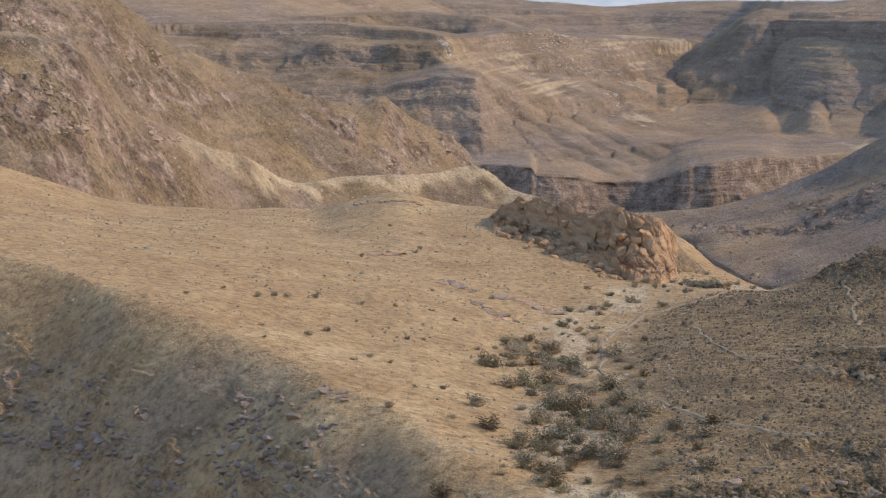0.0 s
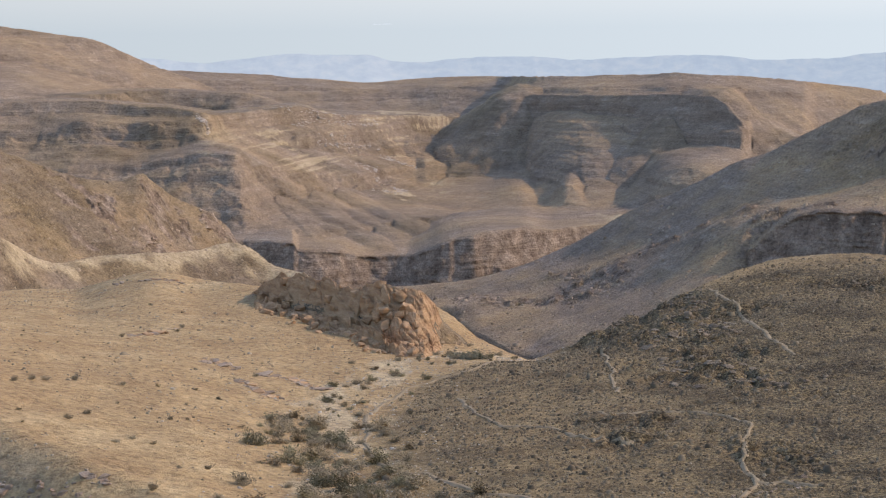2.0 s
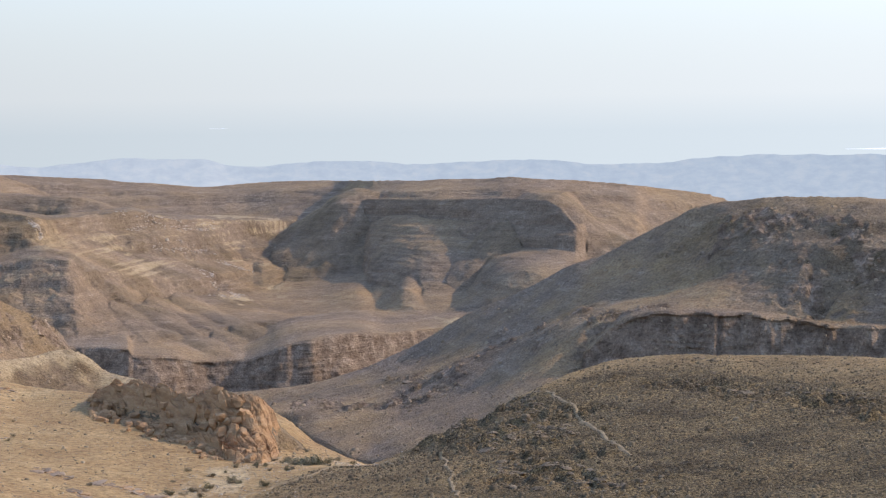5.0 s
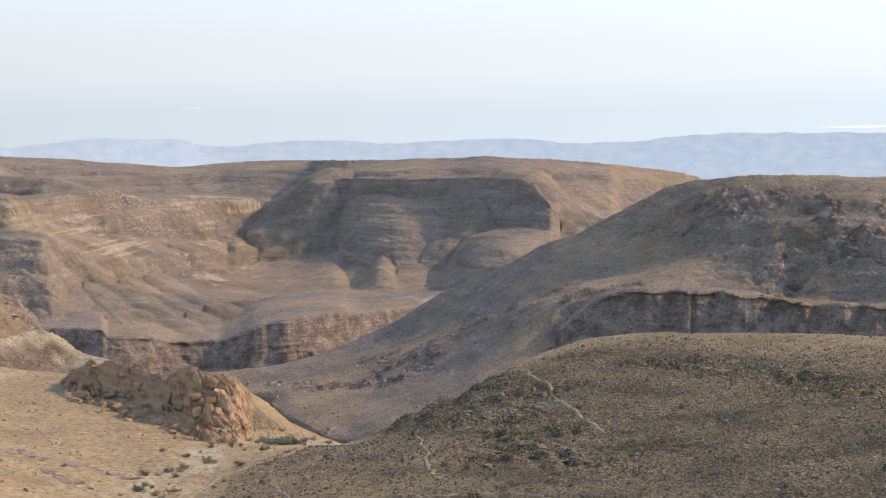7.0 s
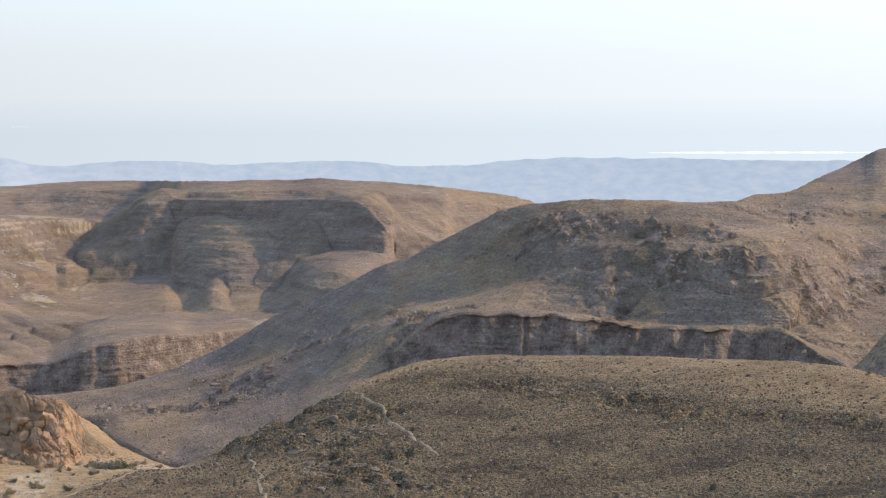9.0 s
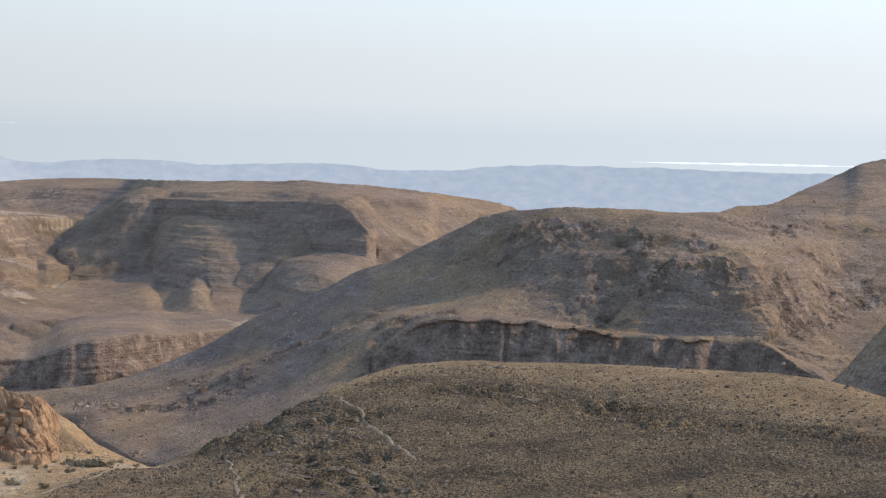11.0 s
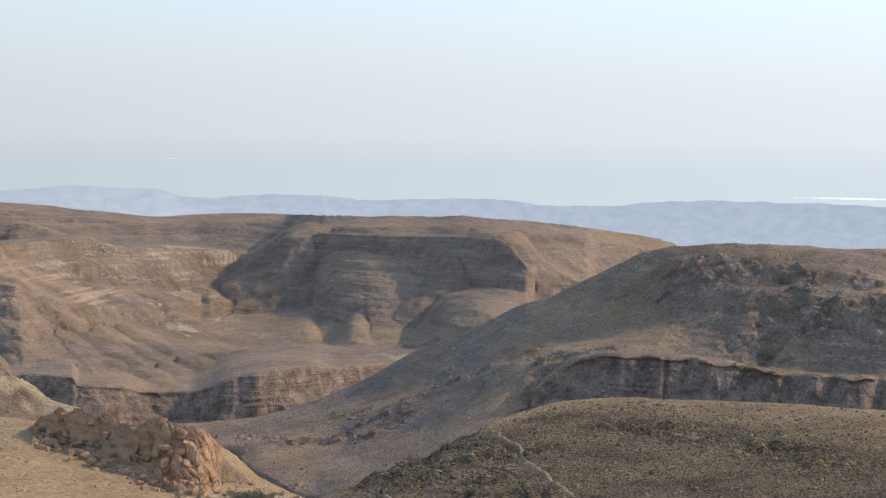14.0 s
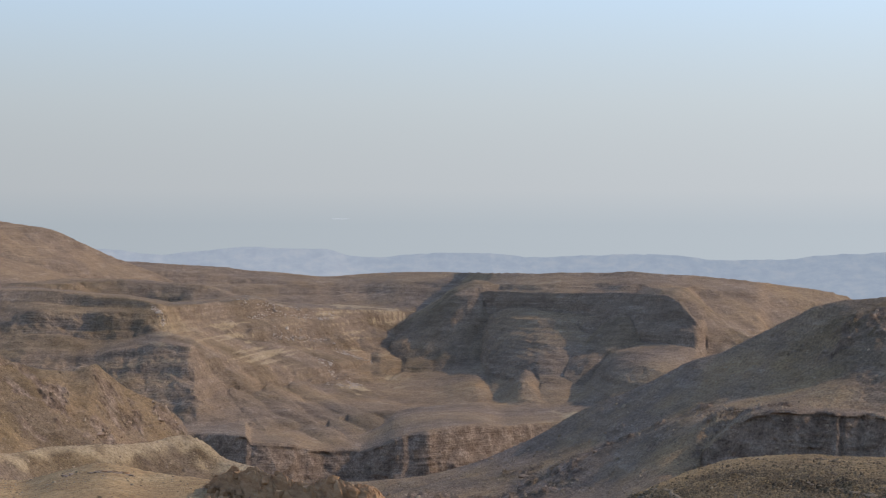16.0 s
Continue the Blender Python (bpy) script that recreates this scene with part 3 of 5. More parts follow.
# where bare brown rock breaks out of the nearer hills
OUTCROPS = [([(-24.4, 490), (-23.37, 493), (-22.17, 497), (-20.79, 517)], 50, 1.9), ([(-24.1, 479), (-22.9, 485), (-21.85, 492)], 40, 1.6), ([(-24.5, 473), (-23.8, 472)], 14, 1.2),
            ([(-23.3, 513), (-22.1, 522)], 20, 1.0), ([(-20.84, 686), (-19.98, 693), (-19.1, 709), (-18.22, 716)], 50, 2.2), ([(-20.5, 675), (-19.5, 687)], 26, 1.7),
            ([(-24.3, 655), (-23.3, 658), (-21.7, 679), (-21.4, 681)], 40, 2.0), ([(-14.8, 740), (-13.7, 739), (-13.2, 745)], 20, 1.2), ([(-14.4, 773), (-13.5, 765), (-12.8, 755)], 20, 1.2),
            ([(-12.4, 754), (-11.5, 781), (-10.8, 806)], 30, 1.8), ([(-10.6, 815), (-10, 809), (-9.5, 815)], 24, 1.9),
            ([(4.2, 735), (2.7, 745), (1.6, 752)], 30, 1.5), ([(0, 735), (-1.5, 738)], 26, 1.5), ([(3.05, 697), (1.8, 706), (0.5, 716)], 30, 1.7), ([(6.6, 715), (7.9, 684), (9.5, 676)], 20, 1.1),
            ([(15, 674), (16, 668), (17.1, 670)], 26, 1.4), ([(16.5, 679), (17.8, 677)], 20, 1.3), ([(12.5, 732), (14.5, 718), (16.7, 702)], 24, 0.8), ([(19.5, 741), (21.3, 769), (22.5, 784)], 24, 1.2),
            ([(18.7, 665), (20.5, 671), (22.5, 708)], 30, 1.3)]


def bare_rock(b, r):
    """How much bare rock shows, 0 to 1, round the outcrops."""
    out = np.zeros(b.shape)
    use = (r > 440) & (r < 880) & (np.abs(b) < 27)
    bs, rs = b[use], r[use]
    x, y = rs * np.sin(np.radians(bs)), rs * np.cos(np.radians(bs))
    wob = grains(x / 12, y / 12, 4, 88) * 9
    best = np.zeros(bs.shape)
    for line, _, size in OUTCROPS:
        d = to_line(line, bs, rs, 24)
        best = np.maximum(best, np.clip((size * 5.5 - d + wob * 1.8) / 4, 0, 1))
    out[use] = best
    return out


def bedding(seed, thick, ledge):
    """Beds of rock through all the mountains: soft ones wear to slopes, hard ones stand as ledges."""
    rnd = random.Random(seed)
    foot, rise = [-400.0], [-400.0]
    while foot[-1] < 120:
        soft, hard = rnd.uniform(*thick), rnd.uniform(*ledge)
        total = soft + hard
        low = soft * rnd.uniform(0.35, 0.7)
        foot += [foot[-1] + soft, foot[-1] + total]
        rise += [rise[-1] + low, rise[-1] + total]
    return np.array(foot), np.array(rise)


BED_FOOT, BED_RISE = bedding(19, (1.6, 6.0), (0.35, 1.3))
BIG_FOOT, BIG_RISE = bedding(23, (7.0, 14.0), (1.6, 3.4))


# rocky strips on the near gravel hill, with their half widths
ROCKY = [([(9.6, 316), (11, 305), (13.5, 294), (16, 284), (18.5, 271), (21, 262), (24, 250)], 8), ([(3.0, 300), (4.2, 306), (5.6, 300), (6.6, 282)], 9), ([(4.0, 282), (5.4, 268), (7.2, 252)], 9),
         ([(4.5, 247), (6.3, 240), (8.4, 228), (10.4, 226)], 8), ([(-2.6, 141), (0.6, 150), (4, 156), (8, 158)], 6), ([(2.6, 214), (4.2, 202), (6, 190), (9, 184)], 6)]


def rocky(b, r):
    """How rocky the near gravel hill is, 0 to 1."""
    out = np.zeros(b.shape)
    use = (r > 125) & (r < 330) & (b > -4) & (b < 26)
    bs, rs = b[use], r[use]
    x, y = rs * np.sin(np.radians(bs)), rs * np.cos(np.radians(bs))
    wob = grains(x / 9, y / 9, 4, 87) * 7
    best = np.zeros(bs.shape)
    for line, wide in ROCKY:
        best = np.maximum(best, np.clip((wide - to_line(line, bs, rs, 30) + wob) / 6, 0, 1))
    out[use] = best
    return out


def height(b, r):
    """The finished ground: land, gullies, beds and rubble."""
    x, y = r * np.sin(np.radians(b)), r * np.cos(np.radians(b))
    z, top, past, crest = land(b, r)
    hills = ((top >= 2) | (past > 8)).astype(float)
    steep = np.clip((np.abs(z - land(b, r - 6)[0]) / 6 - 0.12) / 0.3, 0.12, 1)
    fall = np.clip((r - 60) / 120, 0, 1)
    weight = np.array([0.3, 0.3, 0.25, 0.2, 0.35, 0.2, 0.5, 0.2, 0.35, 0.15, 0.2, 0.45, 0.0, 0.3])[top]
    bed = z + grains(x / 160, y / 160, 3, 6) * 2.5 + grains(x / 30, y / 30, 2, 7) * 0.8
    big = np.array([0, 0, 0, 0.1, 0.4, 0, 0, 0.2, 0.8, 0.3, 0.3, 0.8, 0, 0.1])[top] * np.clip(grains(x / 120, y / 90, 3, 9) + 0.75, 0.1, 1) * np.clip((crest - 1) / np.where(top == 4, 45, 12), 0, 1) * np.clip(steep * 1.6, 0, 1)
    lift = big * (np.interp(bed, BIG_FOOT, BIG_RISE) - bed)
    bed = bed + lift
    patch = np.clip(grains(x / 90, y / 70, 3, 8) * 1.2 + 0.75, 0.25, 1) * np.clip((crest - 1) / 12, 0, 1) * steep
    share = np.array([0, 0, 0.2, 0.4, 0.6, 0.3, 0.3, 0.5, 1.0, 0.6, 0.5, 1.0, 0, 0.3, 0])[top] * np.where((top == 4) & (b < 5), 0.4, 1.0)
    z = z + lift + share * patch * (np.interp(bed, BED_FOOT, BED_RISE) - bed)
    z = z + gullied(x, y) * weight * hills * np.clip((crest - 4) / 40, 0, 1) * (0.4 + 0.6 * steep)
    z = z + fall * (grains(x / 60, y / 60, 3, 1) * 0.6 + grains(x / 9, y / 9, 3, 2) * 0.16)
    z = z + hills * steep * (ridged(x / 22 + y / 160, y / 40, 3, 4) * 0.15 + grains(x / 6, y / 6, 3, 12) * 0.42)
    rough = np.array([0.0, 0.6, 0.5, 0.55, 1.2, 0.8, 0.6, 0.5, 1.5, 0.7, 0.8, 1.7, 0.3, 0.8])[top] * np.clip((crest + 2) / 20, 0.15, 1) * steep
    z = z + rough * grains(x / 17, y / 17, 4, 55, 0.6) * 1.0 + (1 - hills) * fall * grains(x / 2.2, y / 2.2, 2, 56) * np.interp(b, [-6, 0, 3], [0.05, 0.06, 0.09])
    # low ledges on the slope below the lookout, and rocky ground on the gravel hill
    under = flow([p[0] for p in RIM], [p[1] for p in RIM], b) - r
    ledge = (top == 0) * (r > 120) * np.clip((under - 12) / 10, 0, 1) * np.clip(grains(x / 9, y / 9, 3, 14) * 2.2 - 0.35, 0, 1)
    z = z + ledge * (np.abs(grains(x / 5, z / 1.6, 4, 15, 0.55)) * 0.9 - 0.25)
    z = z + rocky(b, r) * (np.abs(grains(x / 4, y / 4, 4, 18, 0.55)) * 0.85 - 0.25)
    return z, top, past


def spread():
    """Bearings and distances of the ground's grid: fine in the valley that the lookout faces, coarse behind it."""
    fan = np.linspace(-26.5, 26.5, 1240)
    rest = np.concatenate([[-27.5, -29.5, -33], np.arange(-40, -176, -8.0)])
    right = np.concatenate([[27.0, 28.0], np.arange(30, 120, 2.0), np.arange(126, 177, 8.0)])
    bearings = np.concatenate([rest[::-1], fan, right])
    dense = np.concatenate([np.concatenate([[0.003], np.linspace(0.5, 95, 24)[:-1]]), np.exp(np.linspace(math.log(95), math.log(2300), 1500)),
                            np.linspace(2330, 4950, 26)])
    coarse = np.linspace(-26.5, 26.5, 156)
    B, R = np.meshgrid(coarse, dense, indexing="ij")
    Z = land(B, R)[0]
    rise = np.degrees(np.arctan2(Z, R))
    seen = np.maximum.accumulate(np.maximum(rise, -18.5), axis=1)
    step = np.diff(seen, axis=1) + np.diff(np.log(R + 60), axis=1) * 1.1 + 0.006 * np.abs(np.diff(Z, axis=1))
    step[:, -26:] = 0.05
    kernel = np.ones(9) / 9
    step = np.stack([np.convolve(np.pad(step[:, j], 4, "edge"), kernel, "valid") for j in range(step.shape[1])], 1)
    s = np.concatenate([np.zeros((len(coarse), 1)), np.cumsum(step, 1)], 1)
    n = 780
    rows = np.stack([np.interp(np.linspace(0, s[i, -1], n), s[i], dense) for i in range(len(coarse))])
    clip_b = np.clip(bearings, -26.5, 26.5)
    u = (clip_b + 26.5) / 53 * 155
    i = np.minimum(u.astype(int), 154)
    f = (u - i)[:, None]
    return bearings, rows[i] * (1 - f) + rows[i + 1] * f


def build_ground(material):
    bearings, R = spread()
    B = np.repeat(bearings[:, None], R.shape[1], 1)
    Z, top, past = height(np.clip(B, -60, 60), R)
    bare = bare_rock(B, R) * (top >= 2)
    X, Y = R * np.sin(np.radians(B)), R * np.cos(np.radians(B))
    Z = Z + bare * (np.abs(grains(X / 7, Y / 7, 4, 89, 0.55)) * 1.7 - 0.5)
    out = np.clip((np.abs(B) - 27) / 20, 0, 1)
    Z = Z * (1 - out * 0.4) + out * grains(R * np.sin(np.radians(B)) / 300, R * np.cos(np.radians(B)) / 300, 3, 9) * np.minimum(R * 0.05, 25)
    steep = np.clip((np.abs(np.gradient(Z, axis=1)) / np.maximum(np.gradient(R, axis=1), 0.05) - 0.7) / 0.8, 0, 1) * (R > 330) * (R < 2200)
    arc0 = np.radians(B) * R
    R = R + steep * (grains(arc0 / 10, Z / 9, 4, 20) * np.where((top == 5) | (top == 7), 0.9, 0.4))
    # buttresses and clefts of the two cliffs
    cliff = steep * ((top == 5) | (top == 7))
    R = R + cliff * (1.2 - ridged(arc0 / 26 + 0.15 * grains(arc0 / 5, Z / 4, 2, 23), Z / 60, 3, 24)) * 1.4
    X, Y = R * np.sin(np.radians(B)), R * np.cos(np.radians(B))
    n, m = B.shape
    co = np.stack([X, Y, Z + EYE], -1).reshape(-1, 3)
    idx = np.arange(n * m).reshape(n, m)
    quads = np.stack([idx[:-1, :-1], idx[1:, :-1], idx[1:, 1:], idx[:-1, 1:]], -1).reshape(-1, 4)
    close = np.stack([idx[-1, :-1], idx[0, :-1], idx[0, 1:], idx[-1, 1:]], -1)
    quads = np.concatenate([quads, close])[:, ::-1]
    me = bpy.data.meshes.new("ground")
    me.vertices.add(len(co))
    me.vertices.foreach_set("co", co.ravel())
    me.loops.add(quads.size)
    me.loops.foreach_set("vertex_index", quads.ravel().astype(np.int32))
    me.polygons.add(len(quads))
    me.polygons.foreach_set("loop_start", np.arange(0, quads.size, 4, dtype=np.int32))
    me.update(calc_edges=True)
    slope = np.abs(np.gradient(Z, axis=1)) / np.maximum(np.gradient(R, axis=1), 0.05)
    wadi = np.full(B.shape, 99.0)
    close_by = (R < 340) & (np.abs(B) < 15)
    wadi[close_by] = to_line(WADI, B[close_by], R[close_by])
    rock = np.clip((slope - 0.5) / 0.4, 0, 1) * (R > 330)
    far_rock = 0.76 + 0.2 * np.clip((slope - 0.22) / 0.3, 0, 1) + 0.25 * grains(X / 60, Y / 60, 4, 43)
    rock = np.maximum(rock, ((top >= 7) | ((top == 1) & (R > 1000))) * np.clip(far_rock, 0.1, 0.95))
    rock = np.maximum(rock, ((top == 2) | (top == 3)) * np.clip(0.72 + 0.3 * grains(X / 30, Y / 30, 4, 45), 0.4, 0.95))
    rock = np.where(top == 12, np.clip(0.75 + 0.5 * grains(X / 4, Y / 4, 3, 44), 0, 1), rock)
    gravel = np.where(top == 0, np.clip((B + 5.6 - np.interp(R, [90, 211, 258, 290, 304], [0, 0, 1.6, 5, 6.6])) / 1.0, 0, 1) * np.interp(B, [-5, 2, 8, 24], [0.54, 0.68, 0.92, 0.98]), 0)
    gravel = np.maximum(gravel, (top == 0) * (R > 100) * np.clip((slope - 0.4) / 0.4, 0, 1) * 0.25)
    under = flow([p[0] for p in RIM], [p[1] for p in RIM], B) - R
    rock = np.maximum(rock, (top == 0) * (R > 100) * (B < -2) * np.clip((under - 2) / 12, 0, 1) * np.clip(0.12 + 0.4 * grains(X / 12, Y / 12, 3, 49), 0.0, 0.5))
    gravel = np.maximum(gravel, ((top == 4) | (top == 5) | (top == 6) | (top == 1)) * np.clip(0.06 + 0.3 * grains(X / 38, Y / 38, 4, 46), 0.0, 0.5))
    gravel = np.where(top == 12, 0.45, np.where((top == 2) | (top == 3), np.clip(0.4 + 0.25 * grains(X / 25, Y / 25, 4, 48), 0.15, 0.65), gravel))
    rock = np.where((top == 4) | (top == 5) | (top == 6) | (top == 1), np.maximum(rock, np.clip(0.75 + 0.35 * grains(X / 22, Y / 30, 4, 47), 0.35, 0.97)), rock)
    gravel = np.maximum(gravel, bare * np.clip(0.62 + 0.5 * grains(X / 5, Y / 5, 3, 92), 0.2, 0.9))
    gravel = np.maximum(gravel, ((top == 11) | (top == 13)) * np.clip(0.14 + 0.3 * grains(X / 30, Y / 30, 4, 93), 0, 0.5))
    stony = rocky(B, R)
    strip = (top == 0) * (B > 4) * np.clip(1 - (along(EDGE, B)[0] - R) / np.interp(B, [4, 8, 14, 24], [3, 16, 38, 55]), 0, 1)
    gravel = gravel * (1 - 0.55 * strip ** 0.5)
    gravel = np.where(stony > 0, np.maximum(gravel, stony * 0.95), gravel)
    rock = np.maximum(rock, stony * 0.4)
    pale = np.where(R < 335, np.clip((3.4 - wadi + grains(X / 4, Y / 9, 3, 15) * 5.5) / 3, 0, 1), 0) * 0.7
    # E2's crest is pale rock; left of -22 its sunlit top is painted pale
    crest = (along(E2, B)[0] - R)
    pale = np.maximum(pale, np.where(top == 2, np.clip((14 - crest + grains(X / 8, Y / 8, 2, 16) * 8) / 10, 0, 1) * np.interp(B, [-25, -22.6, -22.1, -19.3, -18.2, -16.5], [0.5, 0.4, 0.0, 0.0, 0.5, 0.7]), 0))
    for pb, pr, wide in ((-3.85, 1400, 7), (-2.6, 1450, 5), (3.4, 1225, 14)):
        far_off = np.hypot((B - pb) * R * 0.01745, (R - pr) * 0.35)
        pale = np.maximum(pale, np.clip((wide - far_off + grains(X / 9, Y / 20, 3, 70) * 12) / 10, 0, 1) * 0.75)
    # pale limestone beds on the sunny flank
    lime = grains(np.radians(B) * R / 26, Z / 2.2, 4, 72, 0.6) - 0.42 + 0.6 * grains(X / 60, Y / 60, 3, 73)
    pale = np.maximum(pale, (top == 11) * np.clip(lime * 2.0, 0, 0.6) * np.interp(B, [-10.6, -10.2, -9, -8, -2], [0, 0.6, 0.4, 1, 1]) * np.interp(Z, [-118, -108, -70, -62], [0, 1, 1, 0]))
    zone = np.stack([rock, pale, gravel, np.ones_like(Z)], -1).reshape(-1, 4)
    at = me.attributes.new("zone", "FLOAT_COLOR", "POINT")
    at.data.foreach_set("color", zone.astype(np.float32).ravel())
    wall = me.attributes.new("cliff", "FLOAT", "POINT")
    wall.data.foreach_set("value", (np.clip((slope - 0.7) / 0.5, 0, 1) * ((top == 5) | (top == 7)) * 0.6 + bare * np.clip(0.75 + 0.6 * grains(X / 6, Y / 6, 3, 91), 0, 1)).clip(0, 1).astype(np.float32).ravel())
    me.polygons.foreach_set("use_smooth", np.ones(len(quads), bool))
    me.materials.append(material)
    ob = new("ground", me)
    return tagged(ob, "dry tan desert valley with gravel fans, rocky ridges and layered cliffs", "ground", kind="structure")


ground = build_ground(ground_material())

# ------------------------------------------------------------------ distance


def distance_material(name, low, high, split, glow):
    """Far hills as a plain backdrop: haze of bright air painted as faint glow."""
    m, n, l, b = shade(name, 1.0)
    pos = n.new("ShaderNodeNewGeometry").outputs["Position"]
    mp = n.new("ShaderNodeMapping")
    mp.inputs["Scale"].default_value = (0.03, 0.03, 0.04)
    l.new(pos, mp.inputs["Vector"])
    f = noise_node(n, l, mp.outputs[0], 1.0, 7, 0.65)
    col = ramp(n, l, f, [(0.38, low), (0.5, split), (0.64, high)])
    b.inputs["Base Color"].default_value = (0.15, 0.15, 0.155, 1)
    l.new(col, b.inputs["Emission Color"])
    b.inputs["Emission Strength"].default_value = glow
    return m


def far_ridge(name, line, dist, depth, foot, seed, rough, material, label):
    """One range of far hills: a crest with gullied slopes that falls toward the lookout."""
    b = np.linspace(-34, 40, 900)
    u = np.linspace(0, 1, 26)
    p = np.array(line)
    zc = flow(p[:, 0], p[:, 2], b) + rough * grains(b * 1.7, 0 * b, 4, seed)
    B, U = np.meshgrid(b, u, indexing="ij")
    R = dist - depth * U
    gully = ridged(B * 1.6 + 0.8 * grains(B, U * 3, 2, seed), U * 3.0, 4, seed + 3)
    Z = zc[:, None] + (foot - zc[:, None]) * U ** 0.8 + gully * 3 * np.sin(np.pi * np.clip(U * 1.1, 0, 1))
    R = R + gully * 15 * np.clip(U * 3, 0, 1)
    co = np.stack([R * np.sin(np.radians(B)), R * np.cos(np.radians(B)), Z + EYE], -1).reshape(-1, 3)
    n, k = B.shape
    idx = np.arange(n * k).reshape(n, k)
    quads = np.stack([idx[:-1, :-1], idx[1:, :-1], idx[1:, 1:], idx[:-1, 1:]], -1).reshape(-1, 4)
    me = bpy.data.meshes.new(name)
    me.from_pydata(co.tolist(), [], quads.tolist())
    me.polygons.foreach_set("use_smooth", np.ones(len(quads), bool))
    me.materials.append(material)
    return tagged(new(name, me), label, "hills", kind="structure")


far_ridge("backdrop_hills", FAR, 4450, 700, -330, 100, 2.0, distance_material("haze_painted_hills", (0.18, 0.226, 0.268), (0.228, 0.268, 0.296), (0.197, 0.246, 0.286), 0.92),
          "far hills with eroded slopes, blue haze painted as a faint glow")


def haze_wall():
    """A glowing wall round the horizon, painted as bright haze and low sky."""
    m = bpy.data.materials.new("painted_haze_glow")
    m.use_nodes = True
    n, l = m.node_tree.nodes, m.node_tree.links
    n.remove(n["Principled BSDF"])
    z = n.new("ShaderNodeSeparateXYZ")
    l.new(n.new("ShaderNodeNewGeometry").outputs["Position"], z.inputs[0])
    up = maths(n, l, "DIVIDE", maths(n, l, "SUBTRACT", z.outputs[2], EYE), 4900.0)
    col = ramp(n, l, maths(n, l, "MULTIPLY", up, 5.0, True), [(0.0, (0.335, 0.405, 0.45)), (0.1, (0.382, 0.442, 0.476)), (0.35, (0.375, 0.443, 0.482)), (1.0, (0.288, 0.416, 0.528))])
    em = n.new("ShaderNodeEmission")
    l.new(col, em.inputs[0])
    # the painted glow is made stronger on the side of the sun
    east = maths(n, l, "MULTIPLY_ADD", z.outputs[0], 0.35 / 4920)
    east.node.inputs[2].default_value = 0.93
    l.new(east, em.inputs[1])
    tr, mx = n.new("ShaderNodeBsdfTransparent"), n.new("ShaderNodeMixShader")
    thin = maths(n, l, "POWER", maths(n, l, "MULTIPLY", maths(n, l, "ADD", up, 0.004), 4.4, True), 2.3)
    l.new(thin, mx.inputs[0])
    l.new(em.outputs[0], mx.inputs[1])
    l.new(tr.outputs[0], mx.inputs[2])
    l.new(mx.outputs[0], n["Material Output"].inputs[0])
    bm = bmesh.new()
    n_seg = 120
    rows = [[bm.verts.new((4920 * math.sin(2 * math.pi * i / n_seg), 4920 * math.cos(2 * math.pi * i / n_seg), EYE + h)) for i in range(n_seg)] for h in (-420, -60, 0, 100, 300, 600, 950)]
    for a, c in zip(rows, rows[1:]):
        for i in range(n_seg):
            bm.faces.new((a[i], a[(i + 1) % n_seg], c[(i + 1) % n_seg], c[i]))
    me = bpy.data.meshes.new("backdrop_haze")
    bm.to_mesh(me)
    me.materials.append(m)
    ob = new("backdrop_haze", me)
    return tagged(ob, "glowing wall painted as pale haze and low sky at the horizon", "haze", kind="structure")


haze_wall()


def salt_flat(b0, b1, lift, thick, seed):
    """A bright salt flat on the far plain, seen edge-on below the horizon."""
    n = 40
    b = np.linspace(b0, b1, n)
    w = np.sin(np.linspace(0.02, 0.98, n) * np.pi) ** 0.6 * (1 + 0.5 * grains(b * 3, 0 * b, 3, seed))
    bm = bmesh.new()
    rows = []
    for side, r in ((0, 4700), (1, 4860)):
        rows.append([bm.verts.new((r * math.sin(radians(a)), r * math.cos(radians(a)), EYE + r * lift + (side - 0.5) * thick * max(q, 0.1))) for a, q in zip(b, w)])
    for i in range(n - 1):
        bm.faces.new((rows[0][i], rows[0][i + 1], rows[1][i + 1], rows[1][i]))
    me = bpy.data.meshes.new("backdrop_salt_flat")
    bm.to_mesh(me)
    bm.free()
    m, nn, l, bs = shade("glowing_salt", 1.0)
    bs.inputs["Base Color"].default_value = (0.8, 0.82, 0.84, 1)
    # the flat's white glint is painted as emission
    bs.inputs["Emission Color"].default_value = (0.9, 0.95, 1.0, 1)
    bs.inputs["Emission Strength"].default_value = 0.32
    me.materials.append(m)
    return tagged(new("backdrop_salt_flat", me), "white salt flat on the far hazy plain, glint painted as glow", "salt flat", kind="structure")


for k, (b0, b1, lift, thick) in enumerate([(15.7, 23.4, -0.0122, 5), (-4.7, -4.1, 0.0034, 1.0), (23.6, 25.5, -0.0037, 2)]):
    salt_flat(b0, b1, lift, thick, 500 + k)

# ------------------------------------------------------------------ helpers for things


def part(name, data, parent, m=None, label=""):
    ob = new(name, data)
    ob.parent = parent
    if m is not None:
        ob.matrix_local = m
    return tagged(ob, label) if label else ob


def place(b, r):
    """World place on the ground at bearing b and distance r."""
    z, _, _ = height(np.array([float(b)]), np.array([float(r)]))
    return Vector((r * math.sin(radians(b)), r * math.cos(radians(b)), float(z[0]) + EYE))


def places(b, r):
    b, r = np.asarray(b, float), np.asarray(r, float)
    z, _, _ = height(b, r)
    return np.stack([r * np.sin(np.radians(b)), r * np.cos(np.radians(b)), z + EYE], -1)


